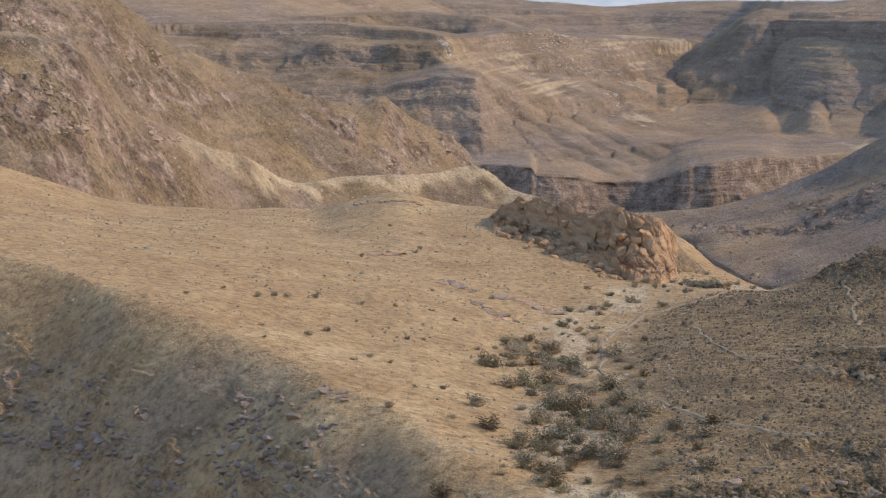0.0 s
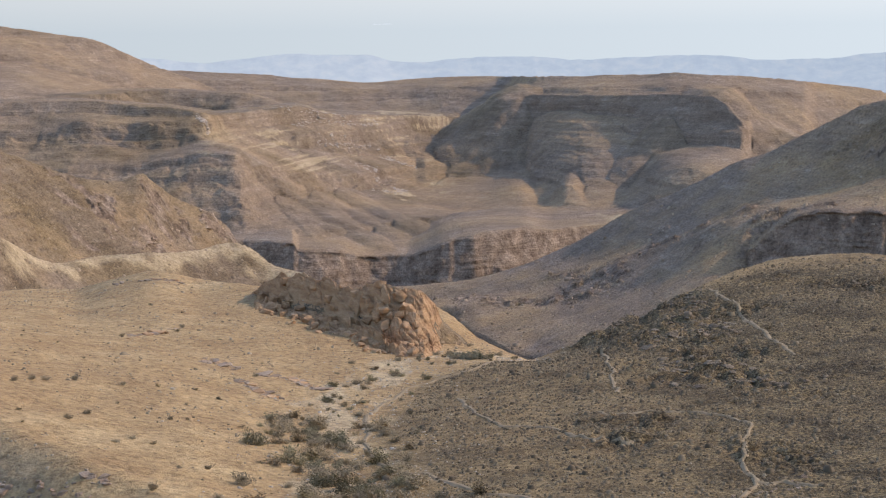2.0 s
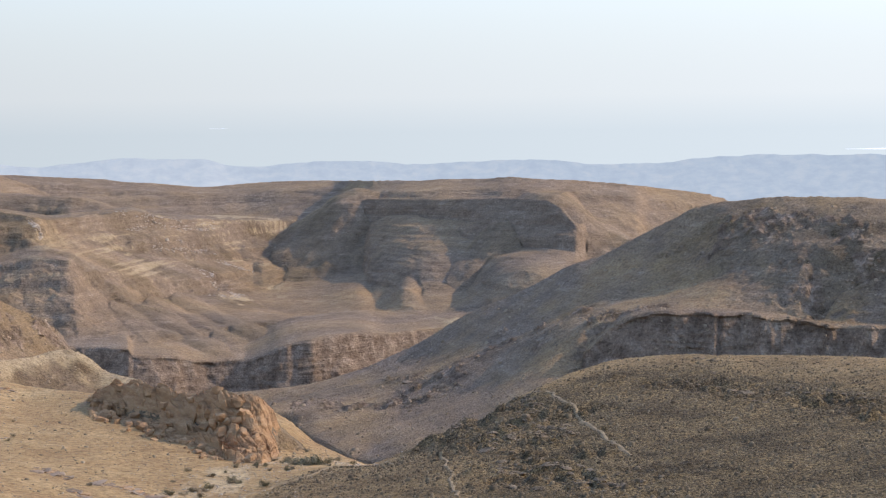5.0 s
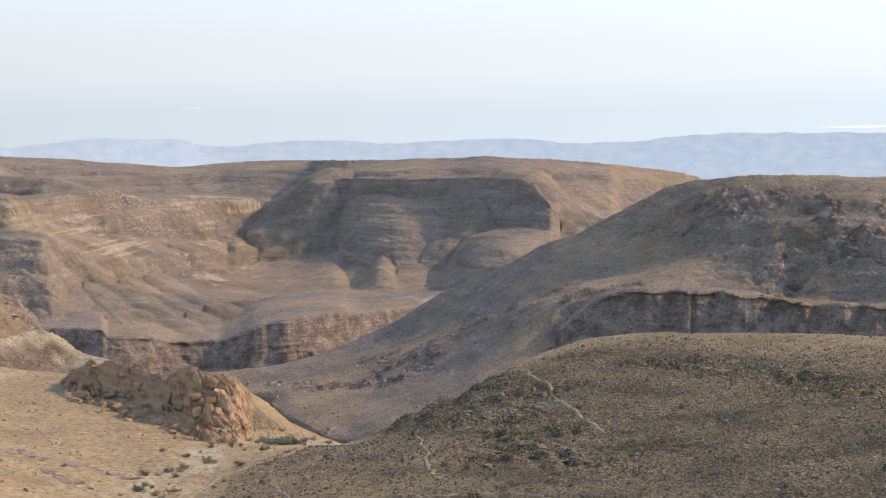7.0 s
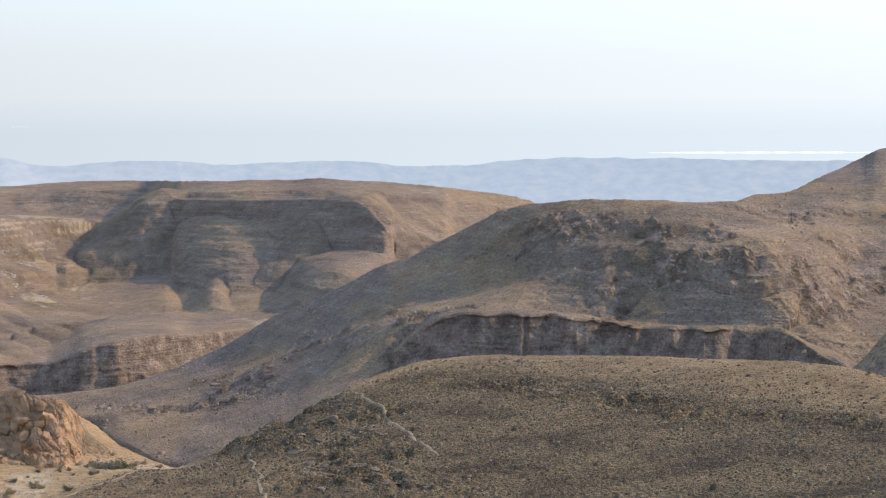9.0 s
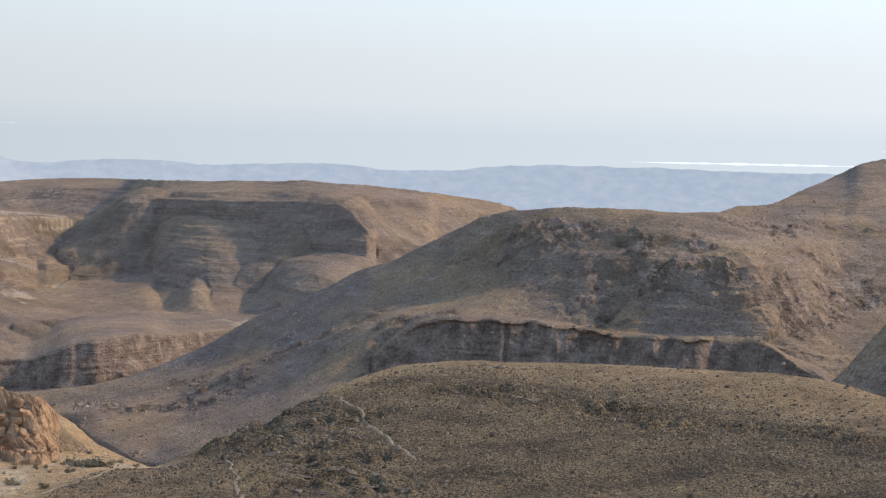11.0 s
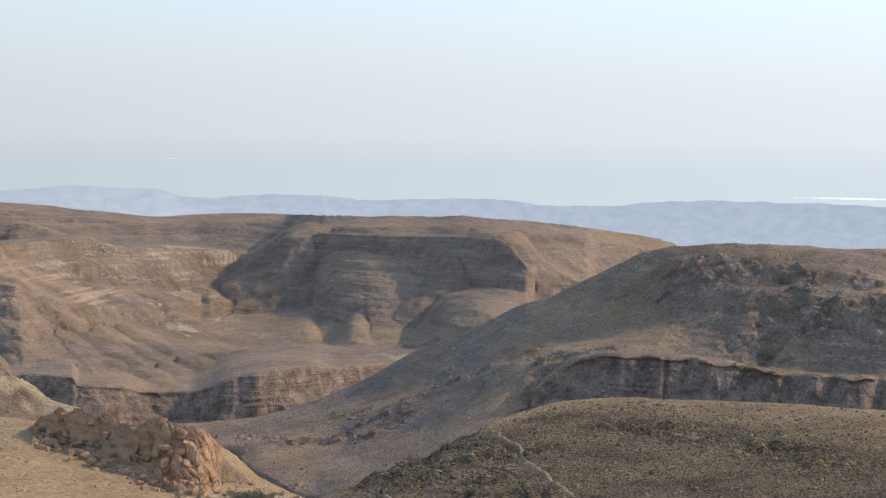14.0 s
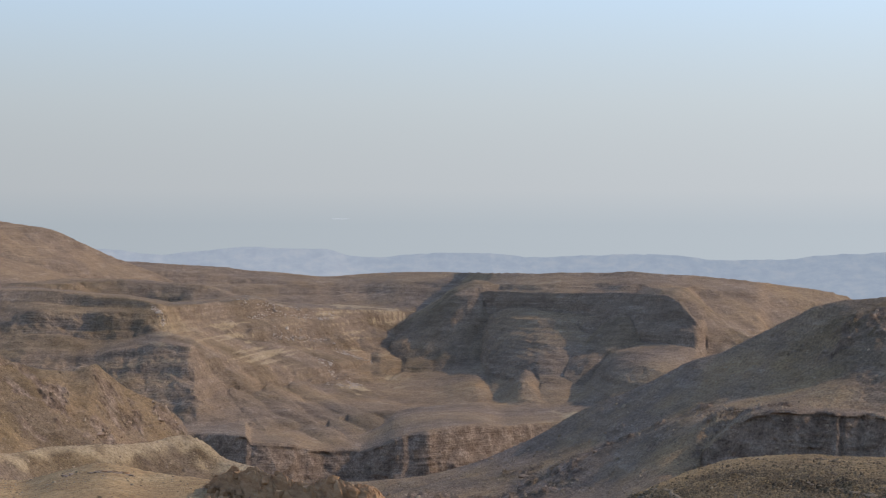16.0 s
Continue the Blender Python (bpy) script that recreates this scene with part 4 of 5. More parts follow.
def line_at(line, t):
    p = np.array(line, float)
    k = np.arange(len(p))
    return flow(k, p[:, 0], t), flow(k, p[:, 1], t)


def rock_material(name, dark, mid, light):
    """Weathered desert stone: beds, desert varnish and chipped pale faces; each stone a little different."""
    m, n, l, b = shade(name, 0.92)
    tc = n.new("ShaderNodeNewGeometry").outputs["Position"]
    info = n.new("ShaderNodeObjectInfo")
    mp = n.new("ShaderNodeMapping")
    mp.inputs["Scale"].default_value = (0.25, 0.25, 1.1)
    l.new(tc, mp.inputs["Vector"])
    beds = noise_node(n, l, mp.outputs[0], 1.0, 6, 0.65)
    grit = noise_node(n, l, tc, 2.2, 6, 0.7)
    col = ramp(n, l, beds, [(0.3, dark), (0.5, mid), (0.72, light)])
    col = mix(n, l, maths(n, l, "MULTIPLY", grit, 0.6), col, mid)
    lift = maths(n, l, "MULTIPLY_ADD", info.outputs["Random"], 0.34)
    lift.node.inputs[2].default_value = 0.84
    hsv = n.new("ShaderNodeHueSaturation")
    l.new(lift, hsv.inputs["Value"])
    l.new(col, hsv.inputs["Color"])
    l.new(hsv.outputs[0], b.inputs["Base Color"])
    bump(n, l, b, maths(n, l, "ADD", beds, grit), 0.8, 0.35)
    return m


BROWN_ROCK = rock_material("brown_crag_rock", (0.19, 0.102, 0.05), (0.43, 0.245, 0.12), (0.58, 0.375, 0.2))
GREY_ROCK = rock_material("grey_brown_rock", (0.115, 0.08, 0.048), (0.2, 0.142, 0.088), (0.32, 0.235, 0.15))
HILL_ROCK = rock_material("sunlit_hill_rock", (0.2, 0.13, 0.08), (0.34, 0.235, 0.15), (0.46, 0.34, 0.225))
TAN_ROCK = rock_material("tan_bedded_rock", (0.17, 0.11, 0.07), (0.29, 0.20, 0.13), (0.42, 0.32, 0.22))


def rock_mesh(seed, material, sub=3, tall=1.0, chips=14):
    """A blocky boulder: a ball chipped by planes, roughened; about a metre in radius, its base at the middle."""
    rnd = random.Random(seed)
    bm = bmesh.new()
    bmesh.ops.create_icosphere(bm, subdivisions=sub, radius=1.15)
    cuts = []
    for _ in range(chips):
        v = Vector((rnd.gauss(0, 1), rnd.gauss(0, 1), rnd.gauss(0, 0.75))).normalized()
        cuts.append((v, rnd.uniform(0.5, 0.9)))
    cuts.append((Vector((rnd.uniform(-0.2, 0.2), rnd.uniform(-0.2, 0.2), 1)).normalized(), rnd.uniform(0.55, 0.75)))
    off = Vector((seed * 3.7, seed * 1.9, 0))
    for v in bm.verts:
        for n, d in cuts:
            over = v.co.dot(n) - d
            if over > 0:
                v.co -= n * over
        k = 0.10 * noise.fractal(v.co * 2.1 + off, 0.9, 2.1, 4) + 0.05 * noise.noise(Vector((v.co.x, v.co.y, v.co.z * 6)) + off)
        v.co += v.co.normalized() * k
        v.co.z *= tall
    me = bpy.data.meshes.new("rock")
    bm.to_mesh(me)
    bm.free()
    me.materials.append(material)
    return me


BROWN_ROCKS = [rock_mesh(k, BROWN_ROCK, 3, 1.25) for k in range(8)]
GREY_ROCKS = [rock_mesh(20 + k, GREY_ROCK, 2, 0.8) for k in range(8)]
HILL_ROCKS = [rock_mesh(50 + k, HILL_ROCK, 2, 0.9) for k in range(8)]
TAN_ROCKS = [rock_mesh(40 + k, TAN_ROCK, 2, 0.9) for k in range(8)]


def outcrop(name, line, meshes, count, size, scatter, label, seed, sink=0.35, flat=1.0, wide=1.3, group="rock outcrops"):
    """A broken line of rocks that crops out of a slope; each rock is a part."""
    rnd = random.Random(seed)
    mid_b, mid_r = line_at(line, np.array([(len(line) - 1) / 2]))
    base = new(name)
    origin = place(mid_b[0], mid_r[0])
    base.location = origin
    tagged(base, label, "rock outcrop", group)
    span = len(line) - 1
    nests = [(rnd.uniform(0, span), rnd.gauss(0, scatter)) for _ in range(max(2, count // 14))]
    spots = [rnd.choice(nests) if rnd.random() < 0.75 else (rnd.uniform(0, span), rnd.gauss(0, scatter)) for _ in range(count)]
    ts = np.array([min(span - 0.1 * rnd.random(), max(0.1 * rnd.random(), t + rnd.gauss(0, 0.08 * span))) for t, _ in spots])
    bs, rs = line_at(line, ts)
    rs = rs + np.array([off + rnd.gauss(0, 1.6 * size) for _, off in spots])
    spots = places(bs, rs)
    for p in spots:
        s = size * math.exp(rnd.gauss(0, 0.42))
        m = Matrix.Translation(Vector(p) - origin + Vector((0, 0, s * flat * (0.5 - sink)))) @ Euler((rnd.gauss(0, 0.1), rnd.gauss(0, 0.1), rnd.uniform(0, 6.28))).to_matrix().to_4x4()
        m = m @ Matrix.Diagonal((s * rnd.uniform(0.8, wide), s * rnd.uniform(0.8, wide), s * flat * rnd.uniform(0.7, 1.2), 1))
        part("rock", rnd.choice(meshes), base, m)
    return base


# ------------------------------------------------------------------ the brown crag at the end of the plain
def crag():
    """A fissured mass of rock: jointed blocks along the crest and down the front, with loose boulders on it."""
    rnd = random.Random(5)
    base = new("crag")
    mid = place(-5.2, 312)
    base.location = mid
    tagged(base, "fissured brown rock crag standing at the edge of the sandy plain", "rock crag")
    rs = np.random.RandomState(6)
    U, V = np.meshgrid(np.linspace(0, 1, 330), np.linspace(0, 1, 110), indexing="ij")
    b = -9.0 + 6.45 * U
    rc, _ = along(CRAG, b)
    deep = np.interp(b, [-9, -7.5, -5, -3.2, -2.5], [9, 15, 20, 21, 12])
    r = rc + 4 - (deep + 4) * V
    arc, down = np.radians(b) * 320, V * (deep + 4)
    arc2 = arc - 0.45 * down + 0.9 * grains(arc / 3, down / 3, 3, 31)
    # an upper tier of blocks, a slope of debris, and a lower buttress toward the stream
    upper = np.interp(V, [0, 0.08, 0.2, 0.33, 0.4, 1], [0.1, 0.9, 1.15, 0.7, 0.15, 0.05]) * np.interp(b, [-9, -8.5, -7.8, -6.5, -5, -3.3, -2.75, -2.55], [-0.2, 1.0, 2.6, 2.0, 2.6, 2.3, 1.2, -0.4])
    lower = np.interp(V, [0, 0.36, 0.48, 0.62, 0.86, 1], [0, 0, 0.7, 1.0, 0.75, -0.15]) * np.interp(b, [-9, -7, -6, -5.2, -3.2, -2.75, -2.55], [0.1, 0.5, 0.9, 2.6, 2.2, 0.9, -0.3])
    wave = 0.5 + 0.5 * grain(arc / 4.5, down / 7, 35)
    tall = upper * (0.5 + 0.95 * wave) + lower * (1.5 - 0.8 * wave)
    for width, share, count in ((5.2, 0.85, 60), (2.2, 0.6, 320)):
        sx, sy = rs.uniform(arc.min() - 2, arc.max() + 2, count), rs.uniform(-1, 25, count)
        lift, tx, ty = rs.uniform(0, 1, count), rs.normal(0, 0.13, count), rs.normal(0, 0.13, count)
        f1, f2, who = np.full(b.shape, 1e9), np.full(b.shape, 1e9), np.zeros(b.shape, int)
        for k in range(count):
            dist = np.hypot(arc2 - sx[k], (down - sy[k]) * 0.8)
            f2 = np.where(dist < f1, f1, np.minimum(f2, dist))
            who = np.where(dist < f1, k, who)
            f1 = np.minimum(f1, dist)
        block = (0.25 + 0.75 * lift[who]) * np.clip((f2 - f1) / (0.16 * width), 0, 1) ** 0.7
        tall = tall + share * np.maximum(np.abs(tall), 0.9 * np.clip(tall * 4, 0, 1)) * (block - 0.75) + share * np.clip(tall, 0, 1) * (tx[who] * (arc2 - sx[who]) + ty[who] * (down - sy[who]))
    tall = tall + np.clip(tall, 0, 1) * 0.4 * grains(arc / 1.1, down / 1.1, 3, 33)
    p = places(b.ravel(), r.ravel()).reshape(b.shape + (3,))
    p[..., 2] += tall
    p[..., 1] -= 0.2 * np.maximum(tall, 0)
    idx = np.arange(b.size).reshape(b.shape)
    quads = np.stack([idx[:-1, :-1], idx[:-1, 1:], idx[1:, 1:], idx[1:, :-1]], -1).reshape(-1, 4)
    me = bpy.data.meshes.new("rock_mass")
    me.from_pydata((p.reshape(-1, 3) - np.array(mid)).tolist(), [], quads.tolist())
    me.materials.append(BROWN_ROCK)
    part("rock_mass", me, base)
    bearings, backs = rs.uniform(-8.8, -3.2, 130), rs.uniform(0, 20, 130)
    for spot, back in zip(places(bearings, along(CRAG, bearings)[0] - backs), backs):
        s = rnd.uniform(0.4, 1.4)
        pt = Vector(spot)
        lift = 0.9 if back < 9 else 0.1
        m = Matrix.Translation(pt - mid + Vector((0, 0, lift * s))) @ Euler((rnd.gauss(0, 0.2), rnd.gauss(0, 0.2), rnd.uniform(0, 6.28))).to_matrix().to_4x4()
        m = m @ Matrix.Diagonal((s * rnd.uniform(0.7, 1.3), s * rnd.uniform(0.7, 1.2), s * rnd.uniform(0.6, 1.0), 1))
        part("rock", rnd.choice(BROWN_ROCKS), base, m)


crag()
outcrop("crag_rubble", [(-8.6, 336), (-7.2, 318), (-5.6, 300), (-4.4, 291), (-3.2, 293)], BROWN_ROCKS, 120, 0.5, 4.0, "fallen brown rubble at the foot of the crag", 90, sink=0.4, flat=0.8, wide=1.4)

# ------------------------------------------------------------------ rock outcrops on the slopes
NEAR_LEDGES = [[(-24.98, 210), (-23.93, 206), (-23.04, 202)], [(-22.3, 199), (-21.41, 191), (-20.22, 185)], [(-20.13, 184), (-17.72, 177), (-14.71, 169)],
               [(-24.94, 214), (-22.78, 207), (-21.33, 198)], [(-17.65, 185), (-16.18, 180), (-13.55, 172)], [(-18.13, 174), (-16.25, 170), (-13.96, 166)], [(-23.44, 200), (-22.17, 194)]]
for i, line in enumerate(NEAR_LEDGES):
    outcrop("rock_ledge", line, TAN_ROCKS, 110, 0.36, 2.4, "low grey-brown rock ledge breaking out of the shaded slope", 100 + i, sink=0.7, flat=0.8, wide=1.35)
for i, line in enumerate([[(-2.6, 143), (1.1, 156), (4, 159)], [(-2.5, 141), (0.3, 150), (3.5, 160)], [(-0.6, 139), (3.7, 152), (5.9, 152)], [(4.5, 158), (7.5, 166), (9.5, 172)]]):
    outcrop("rock_ledge", line, GREY_ROCKS + TAN_ROCKS[:3], 130, 0.2, 4.0, "dark grey rock ledge with rubble on the near gravel slope", 120 + i, sink=0.55, flat=0.85, wide=1.3)
for i, (line, n) in enumerate([([(2.9, 300), (3.6, 308), (4.9, 309), (6.0, 309)], 60), ([(3.6, 274), (4.9, 277), (6.1, 272), (7.6, 252)], 60),
                               ([(4.5, 247), (6.3, 240), (8.1, 232), (9.9, 233)], 70), ([(4.5, 294), (5.8, 288), (7.0, 273)], 60)]):
    outcrop("rock_outcrop", line, GREY_ROCKS, n * 2, 0.36, 7.0, "dark weathered rocks strewn over the gravel hillside", 140 + i, sink=0.5, flat=0.85, wide=1.25)
for i, (line, n) in enumerate([([(10, 309), (11.9, 300), (13.7, 293), (15.6, 284), (18.3, 272)], 60), ([(10.8, 333), (11.9, 328)], 24)]):
    outcrop("rock_outcrop", line, GREY_ROCKS, n * 2, 0.3, 5.0, "low dark stones in a band across the rounded gravel hill", 150 + i, sink=0.5, flat=0.8, wide=1.3)
for i, (line, n, s) in enumerate(OUTCROPS):
    outcrop("rock_outcrop", line, HILL_ROCKS, n, s * 0.42, 5.0, "dark brown rock outcrop on the dry hillside", 160 + i, sink=0.75, flat=0.9, wide=1.4)
outcrop("rock_outcrop", [(-20.06, 541), (-19.4, 541), (-18.7, 546)], HILL_ROCKS, 70, 0.7, 4.0, "pale bedded rock outcrop below the ridge", 170, sink=0.85, flat=0.8, wide=1.4)
for i, line in enumerate([[(-9.4, 250), (-8.2, 243), (-7.4, 238)], [(-9.0, 262), (-7.6, 258), (-6.6, 252)], [(-10.5, 268), (-9.3, 262)], [(-13, 291), (-11.2, 303)], [(-13.3, 372), (-11.9, 372), (-10.5, 368)]]):
    outcrop("rock_ledge", line, TAN_ROCKS + BROWN_ROCKS[:3], 50, 0.42, 1.6, "flat reddish-tan rock ledge in the sandy plain", 210 + i, sink=0.6, flat=0.45, wide=2.0)

PALE_ROCK = rock_material("pale_limestone", (0.31, 0.235, 0.17), (0.44, 0.35, 0.26), (0.58, 0.48, 0.37))
PALE_ROCKS = [rock_mesh(60 + k, PALE_ROCK, 2, 0.8) for k in range(5)]
for i, line in enumerate([[(-8.28, 1486), (-7.37, 1462), (-6.28, 1492)], [(-6.27, 1496), (-5.4, 1516), (-4.6, 1540)],
                          [(-6.57, 1444), (-5.56, 1472), (-4.82, 1498)], [(-4.82, 1488), (-4.09, 1483), (-3.35, 1506)], [(-5.57, 1426), (-4.65, 1430), (-3.83, 1416)],
                          [(-4.85, 1391), (-4.11, 1401), (-3.64, 1423)], [(-10.46, 1333), (-10.19, 1326), (-10.07, 1324)]]):
    outcrop("limestone_ledge", line, PALE_ROCKS, 130, 0.75, 4.0, "pale broken limestone ledge on the far mountainside", 230 + i, sink=0.85, flat=0.9, wide=1.6)

# ------------------------------------------------------------------ footpaths
def path_material():
    m, n, l, b = shade("trodden_path")
    pos = n.new("ShaderNodeNewGeometry").outputs["Position"]
    f = noise_node(n, l, pos, 0.9, 5)
    l.new(ramp(n, l, f, [(0.3, (0.23, 0.16, 0.088)), (0.7, (0.32, 0.23, 0.13))]), b.inputs["Base Color"])
    bump(n, l, b, f, 0.4, 0.1)
    return m


TRODDEN = path_material()


def footpath(line, width, seed):
    """A trodden path draped over the ground, ragged at its edges."""
    n = 40 * len(line)
    t = np.linspace(0, len(line) - 1, n)
    b, r = line_at(line, t)
    x, y = r * np.sin(np.radians(b)), r * np.cos(np.radians(b))
    x, y = x + 0.5 * grains(t * 2.1, t * 0, 2, seed), y + 0.9 * grains(t * 2.3, t * 0 + 3, 2, seed)
    dx, dy = np.gradient(x), np.gradient(y)
    ln = np.hypot(dx, dy) + 1e-6
    cols = []
    for k in (-1, -0.4, 0.4, 1):
        w = width * 0.5 * k * (1 + 0.5 * grains(t * 5, t * 0 + k, 3, seed + 9))
        px, py = x - dy / ln * w, y + dx / ln * w
        bb, rr = np.degrees(np.arctan2(px, py)), np.hypot(px, py)
        z, _, _ = height(bb, rr)
        cols.append(np.stack([px, py, z + EYE + (0.14 if abs(k) < 1 else 0.0)], -1))
    co = np.stack(cols, 1).reshape(-1, 3)
    idx = np.arange(n * 4).reshape(n, 4)
    quads = np.stack([idx[:-1, :-1], idx[1:, :-1], idx[1:, 1:], idx[:-1, 1:]], -1).reshape(-1, 4)
    me = bpy.data.meshes.new("footpath")
    me.from_pydata(co.tolist(), [], quads.tolist())
    me.materials.append(TRODDEN)
    return tagged(new("footpath", me), "narrow pale trodden footpath across the gravel slope", "footpath", "footpaths", "structure")


for i, (w, line) in enumerate([
        (0.75, [(-0.1, 296), (-1.7, 268), (-3, 259), (-3.9, 251), (-4.76, 238), (-5.2, 225), (-5.1, 212), (-4.85, 197), (-4.5, 191), (-3.4, 185), (-1.9, 177), (-0.75, 173), (0.9, 168), (2, 166)]),
        (0.6, [(-2, 239), (-1.8, 233), (-1.46, 224), (-0.62, 211), (0.5, 208), (1.8, 200), (3.1, 196), (4.2, 194)]),
        (0.7, [(6.2, 313), (6.5, 306), (7.07, 292), (7.3, 277), (7.9, 266), (8.5, 254), (8.95, 247)]),
        (0.6, [(2.7, 268), (2.9, 254), (3.0, 239), (3.1, 229)]),
        (0.55, [(2.4, 216), (3.3, 213), (4.8, 213), (6.6, 208), (7.4, 201), (7.3, 193), (7.3, 183), (7.6, 176), (7, 166), (6.2, 160)]),
        (0.55, [(7.7, 175), (8.6, 174), (9.8, 174)])]):
    footpath(line, w, 300 + i)

# ------------------------------------------------------------------ plants
def leaf_material(name, a, b2):
    m, n, l, b = shade(name, 0.8)
    info = n.new("ShaderNodeObjectInfo")
    isl = n.new("ShaderNodeNewGeometry").outputs["Random Per Island"]
    col = mix(n, l, isl, a, b2)
    hsv = n.new("ShaderNodeHueSaturation")
    v = maths(n, l, "MULTIPLY_ADD", info.outputs["Random"], 0.6)
    v.node.inputs[2].default_value = 0.7
    l.new(v, hsv.inputs["Value"])
    l.new(col, hsv.inputs["Color"])
    l.new(hsv.outputs[0], b.inputs["Base Color"])
    return m


DRY_LEAF = leaf_material("dry_grey_leaf", (0.26, 0.19, 0.105), (0.34, 0.252, 0.145))
OLIVE_LEAF = leaf_material("olive_leaf", (0.19, 0.15, 0.075), (0.27, 0.215, 0.115))
GREEN_LEAF = leaf_material("green_leaf", (0.165, 0.142, 0.08), (0.26, 0.225, 0.135))
TWIG = leaf_material("dry_twig", (0.15, 0.115, 0.08), (0.25, 0.2, 0.14))


def shrub_meshes(seed, leaf, leaves=800, spread=1.0, high=0.8):
    """Stems and foliage of a low desert shrub, about two metres across."""
    rnd = random.Random(seed)
    stems, foliage = bmesh.new(), bmesh.new()
    tips = []
    for _ in range(16):
        a, lean = rnd.uniform(0, 6.28), rnd.uniform(0.2, 1.15)
        reach = rnd.uniform(0.55, 1.0)
        p, d = Vector((rnd.gauss(0, 0.06), rnd.gauss(0, 0.06), -0.12)), Vector((math.cos(a) * math.sin(lean) * spread, math.sin(a) * math.sin(lean) * spread, math.cos(lean) * high))
        rad, last = 0.035, None
        for k in range(5):
            ring = [stems.verts.new(p + Vector((math.cos(q) * rad, math.sin(q) * rad, 0))) for q in (0, 2.09, 4.19)]
            if last:
                for j in range(3):
                    stems.faces.new((last[j], last[(j + 1) % 3], ring[(j + 1) % 3], ring[j]))
            last, rad = ring, rad * 0.7
            p = p + d * reach / 4 + Vector((rnd.gauss(0, 0.05), rnd.gauss(0, 0.05), rnd.gauss(0, 0.03)))
            if k >= 1:
                tips.append(p.copy())
    for _ in range(leaves):
        c = rnd.choice(tips) + Vector((rnd.gauss(0, 0.13), rnd.gauss(0, 0.13), rnd.gauss(0, 0.09)))
        c.z = max(c.z, -0.02)
        u = Vector((rnd.gauss(0, 1), rnd.gauss(0, 1), rnd.gauss(0.3, 0.7))).normalized()
        w = u.orthogonal().normalized()
        s = rnd.uniform(0.045, 0.11)
        foliage.faces.new([foliage.verts.new(c - w * s * 0.35), foliage.verts.new(c + u * s), foliage.verts.new(c + w * s * 0.35), foliage.verts.new(c - u * s * 0.8)])
    out = []
    for bm, mat, nm in ((stems, TWIG, "woody_base"), (foliage, leaf, "foliage")):
        me = bpy.data.meshes.new(nm)
        bm.to_mesh(me)
        bm.free()
        me.materials.append(mat)
        out.append(me)
    return out


KINDS = {
    "dry": ([shrub_meshes(400 + k, DRY_LEAF) for k in range(4)], "dry grey-brown desert shrub with bare twigs on sandy ground"),
    "olive": ([shrub_meshes(420 + k, OLIVE_LEAF, 900) for k in range(4)], "rounded olive-grey shrub in the dry stream bed"),
    "green": ([shrub_meshes(440 + k, GREEN_LEAF, 1500, 1.1, 0.75) for k in range(2)], "spreading dull green bush at the mouth of the dry stream"),
}


SPOTS = []


def shrub(b, r, size, kind, rnd):
    """Mark the spot of a shrub."""
    turn = Matrix.Rotation(rnd.uniform(0, 6.28), 4, "Z") @ Matrix.Diagonal((size, size, size * rnd.uniform(0.8, 1.15), 1))
    SPOTS.append((b, r, turn, rnd.choice(KINDS[kind][0]), KINDS[kind][1]))


def plant_shrubs():
    for spot, (_, _, turn, (stems, foliage), label) in zip(places([q[0] for q in SPOTS], [q[1] for q in SPOTS]), SPOTS):
        ob = new("shrub")
        ob.matrix_world = Matrix.Translation(Vector(spot)) @ turn
        tagged(ob, label, "shrub", "desert shrubs")
        part("woody_base", stems, ob)
        part("foliage", foliage, ob)


def stream_shrubs():
    rnd = random.Random(77)
    made = []
    while len(made) < 285:
        t = rnd.uniform(1.2, 5.2) if rnd.random() < 0.52 else rnd.uniform(1.2, 10.4)
        b, r = line_at(WADI, np.array([t]))
        b, r = float(b[0]), float(r[0])
        b2 = b + math.degrees(rnd.gauss(0, 1) * (4.6 if t < 6 else 3.6) / r)
        r2 = r + rnd.gauss(0, 5)
        if rnd.random() < 0.12:
            b2, r2 = rnd.uniform(-8.8, -6.4), rnd.uniform(205, 228)
        x, y = r2 * math.sin(radians(b2)), r2 * math.cos(radians(b2))
        size = min(1.6, 1.0 * math.exp(rnd.gauss(0, 0.4))) * (1.25 if t < 4.5 else 0.75)
        if any((x - px) ** 2 + (y - py) ** 2 < (0.42 * (size + ps)) ** 2 for px, py, ps in made):
            continue
        made.append((x, y, size))
        shrub(b2, r2, size, "olive" if rnd.random() < 0.28 else "dry", rnd)
    for b, r, s in ((-1.98, 287, 1.5), (-1.7, 286, 2.1), (-1.42, 287, 1.6), (-2.2, 288, 1.1)):
        shrub(b, r, s, "green", rnd)


stream_shrubs()
PLAIN_SHRUBS = [(-16.53, 228), (-15.97, 231), (-15.55, 232), (-14.58, 235), (-13.09, 235), (-11.97, 236), (-10.75, 237), (-10.0, 233), (-14.27, 211), (-14.89, 205), (-16.43, 207),
                (-11.61, 214), (-11.05, 215), (-9.27, 215), (-13.41, 194), (-12.85, 197), (-12.19, 195), (-11.36, 183), (-10.41, 185), (-16.91, 178), (-12.22, 171), (-11.2, 159),
                (-10.14, 171), (-18.83, 221), (-17.63, 231), (-20.2, 214), (-12.11, 334), (-11.1, 306), (-11.29, 301), (-7.65, 314), (-8.78, 257), (-8.22, 245), (-13.06, 291)]
rnd_plain = random.Random(78)
for b, r in PLAIN_SHRUBS:
    shrub(b, r, rnd_plain.uniform(0.45, 0.85), "dry", rnd_plain)
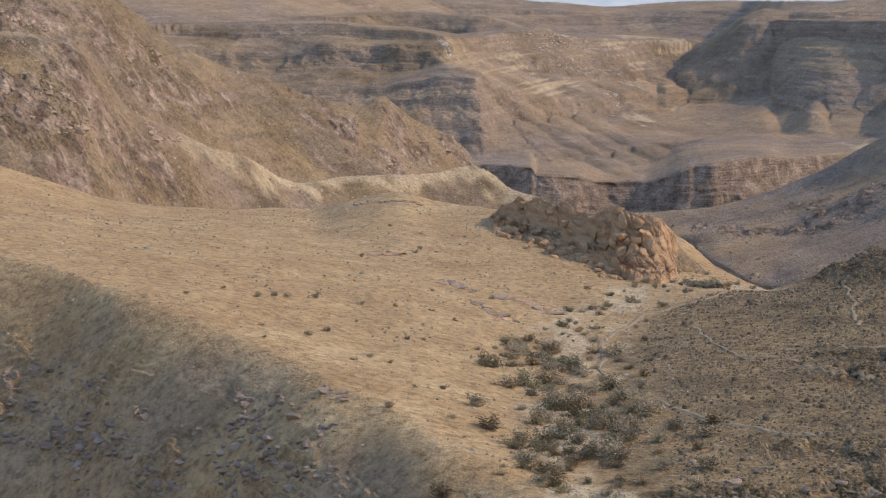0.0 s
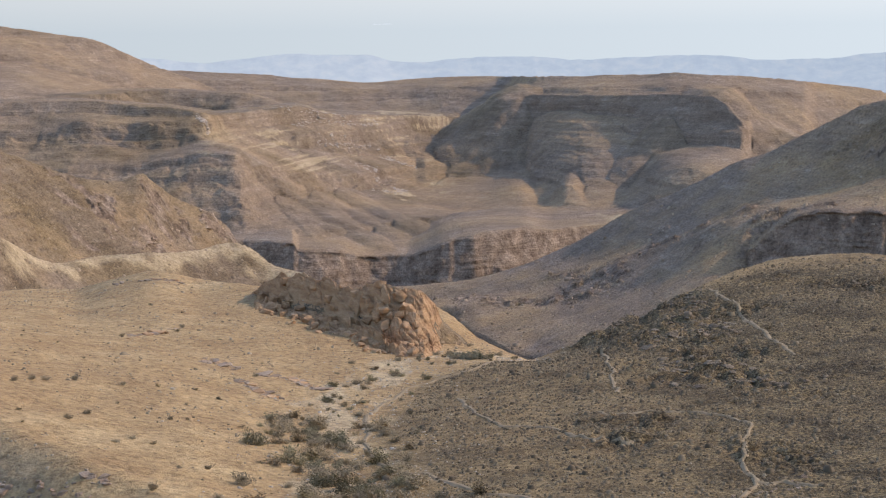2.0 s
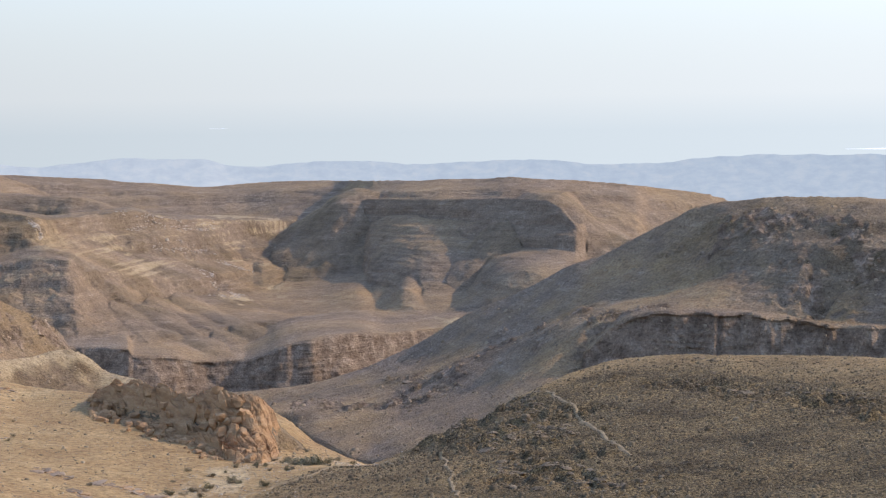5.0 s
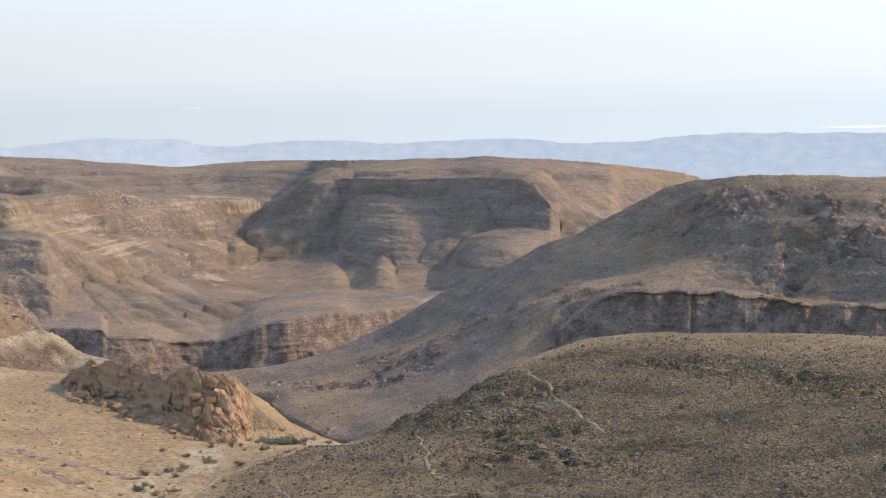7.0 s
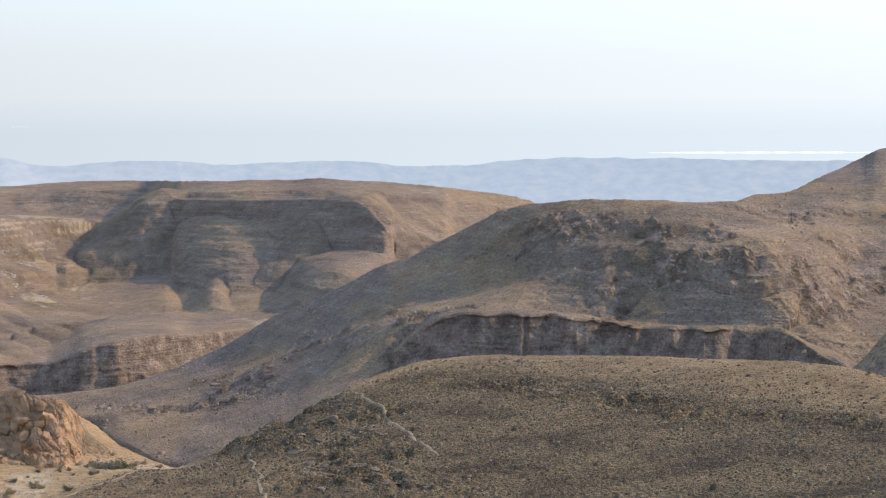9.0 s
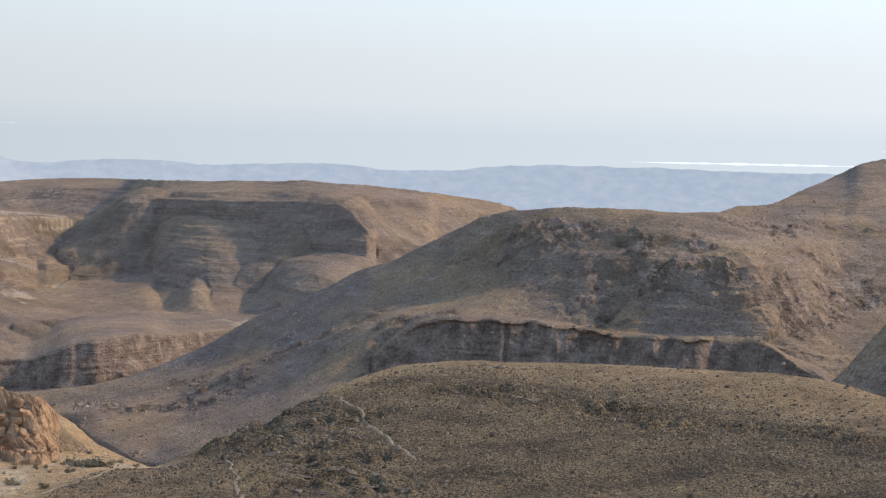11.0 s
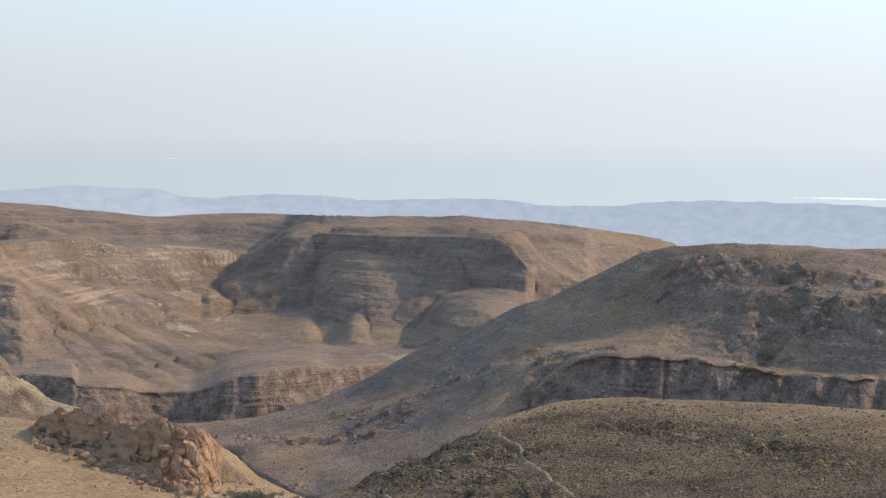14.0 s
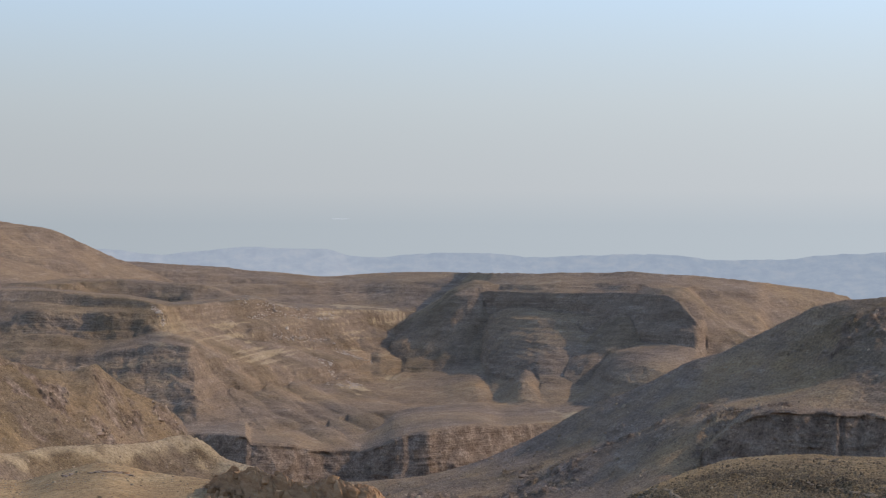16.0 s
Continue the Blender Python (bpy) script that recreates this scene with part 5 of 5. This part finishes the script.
for _ in range(30):
    shrub(rnd_plain.uniform(-22, -8), rnd_plain.uniform(190, 340), rnd_plain.uniform(0.2, 0.42), "dry", rnd_plain)
for _ in range(18):
    shrub(rnd_plain.uniform(2.5, 9.5), rnd_plain.uniform(185, 300), rnd_plain.uniform(0.35, 0.9), "dry", rnd_plain)
plant_shrubs()


# ------------------------------------------------------------------ loose stones and tufts
def scatter(name, material, b, r, size, flat, seed, label, category, sides=7):
    """Thousands of small lumps on the ground, joined into one mesh."""
    rs = np.random.RandomState(seed)
    n = len(b)
    base = places(b, r)
    ring = np.linspace(0, 2 * np.pi, sides, endpoint=False)
    turn = rs.uniform(0, 6.28, n)
    jit = rs.uniform(0.65, 1.25, (n, sides))
    jit2 = rs.uniform(0.35, 0.75, (n, sides))
    ang = ring[None] + turn[:, None]
    stretch = rs.uniform(0.7, 1.5, (n, 1))
    low = np.stack([np.cos(ang) * jit * stretch, np.sin(ang) * jit, np.full((n, sides), -0.35)], -1)
    top = np.stack([np.cos(ang) * jit2 * stretch, np.sin(ang) * jit2, flat * rs.uniform(0.6, 1.1, (n, sides))], -1)
    cap = np.stack([rs.normal(0, 0.1, (n, 1)), rs.normal(0, 0.1, (n, 1)), flat * rs.uniform(0.9, 1.3, (n, 1))], -1)
    co = np.concatenate([low, top, cap], 1) * size[:, None, None] + base[:, None]
    k = np.arange(sides)
    k2 = (k + 1) % sides
    tri = np.concatenate([np.stack([k, k2, k2 + sides], -1), np.stack([k, k2 + sides, k + sides], -1), np.stack([k + sides, k2 + sides, np.full(sides, 2 * sides)], -1)])
    faces = (tri[None] + (np.arange(n) * (2 * sides + 1))[:, None, None]).reshape(-1, 3)
    me = bpy.data.meshes.new(name)
    co = co.reshape(-1, 3)
    me.vertices.add(len(co))
    me.vertices.foreach_set("co", co.ravel())
    me.loops.add(faces.size)
    me.loops.foreach_set("vertex_index", faces.ravel().astype(np.int32))
    me.polygons.add(len(faces))
    me.polygons.foreach_set("loop_start", np.arange(0, faces.size, 3, dtype=np.int32))
    me.update(calc_edges=True)
    me.materials.append(material)
    return tagged(new(name, me), label, category, kind="stuff")


def stone_material(name, a, b2):
    m, n, l, b = shade(name, 0.9)
    isl = n.new("ShaderNodeNewGeometry").outputs["Random Per Island"]
    l.new(mix(n, l, isl, a, b2), b.inputs["Base Color"])
    return m


rs = np.random.RandomState(11)
n = 56000
gb = rs.uniform(-5.5, 25, n)
gr = np.sqrt(rs.uniform(140 ** 2, 345 ** 2, n))
keep = (gr < along(EDGE, gb)[0] + 4) & (to_line(WADI, gb, gr) > 9) & (gb > np.interp(gr, [90, 211, 258, 290, 304], [-5.6, -5.6, -4, -0.6, 0.6]))
keep &= (gb < 4) | (rs.uniform(0, 1, n) < 0.12 + (along(EDGE, gb)[0] - gr) / np.interp(gb, [4, 8, 14, 24], [3, 20, 45, 60]))
scatter("gravel_stones", stone_material("dark_gravel", (0.085, 0.06, 0.034), (0.23, 0.165, 0.094)), gb[keep], gr[keep], 0.125 * np.exp(rs.normal(0, 0.5, keep.sum())), 0.7, 12,
        "dark loose stones covering the gravel hillside", "stones", 5)
n = 9000
gb, gr = rs.uniform(-26, -1, n), np.sqrt(rs.uniform(150 ** 2, 400 ** 2, n))
keep = (gr < along(EDGE, gb)[0]) & (grains(gr * np.sin(np.radians(gb)) / 18, gr * np.cos(np.radians(gb)) / 18, 3, 50) > -0.25)
scatter("plain_stones", stone_material("sandy_stones", (0.16, 0.11, 0.065), (0.42, 0.32, 0.2)), gb[keep], gr[keep], 0.11 * np.exp(rs.normal(0, 0.5, keep.sum())), 0.6, 13,
        "small tan stones scattered over the sandy plain", "stones")
n = 14000
gb, gr = rs.uniform(-26, 25, n), rs.uniform(460, 860, n)
keep = (gb < 3) | (gr < along(G, gb)[0] - 6)
gb, gr = gb[keep], gr[keep]
n = len(gb)
scatter("hillside_rubble", stone_material("hillside_rubble", (0.22, 0.15, 0.09), (0.40, 0.29, 0.18)), gb, gr, 0.3 * np.exp(rs.normal(0, 0.5, n)), 0.7, 14,
        "brown rubble strewn over the rocky hillsides", "rubble")
t = rs.uniform(0, 10.5, 2600)
wb, wr = line_at(WADI, t)
wb = wb + np.degrees(rs.normal(0, 6.5, 2600) / wr)
scatter("stream_cobbles", stone_material("pale_cobbles", (0.26, 0.2, 0.13), (0.48, 0.4, 0.3)), wb, wr + rs.normal(0, 2, 2600), 0.1 * np.exp(rs.normal(0, 0.45, 2600)), 0.5, 15,
        "pale cobbles in the bed of the dry stream", "cobbles")
n = 2600
gb, gr = rs.uniform(-26, 22, n), np.sqrt(rs.uniform(150 ** 2, 390 ** 2, n))
keep = gr < along(EDGE, gb)[0] - 2
scatter("dry_tufts", stone_material("dry_tufts", (0.21, 0.155, 0.09), (0.36, 0.27, 0.165)), gb[keep], gr[keep], 0.1 * np.exp(rs.normal(0, 0.4, keep.sum())), 1.0, 16,
        "low dry tufts of desert plants on sandy ground", "dry tufts")
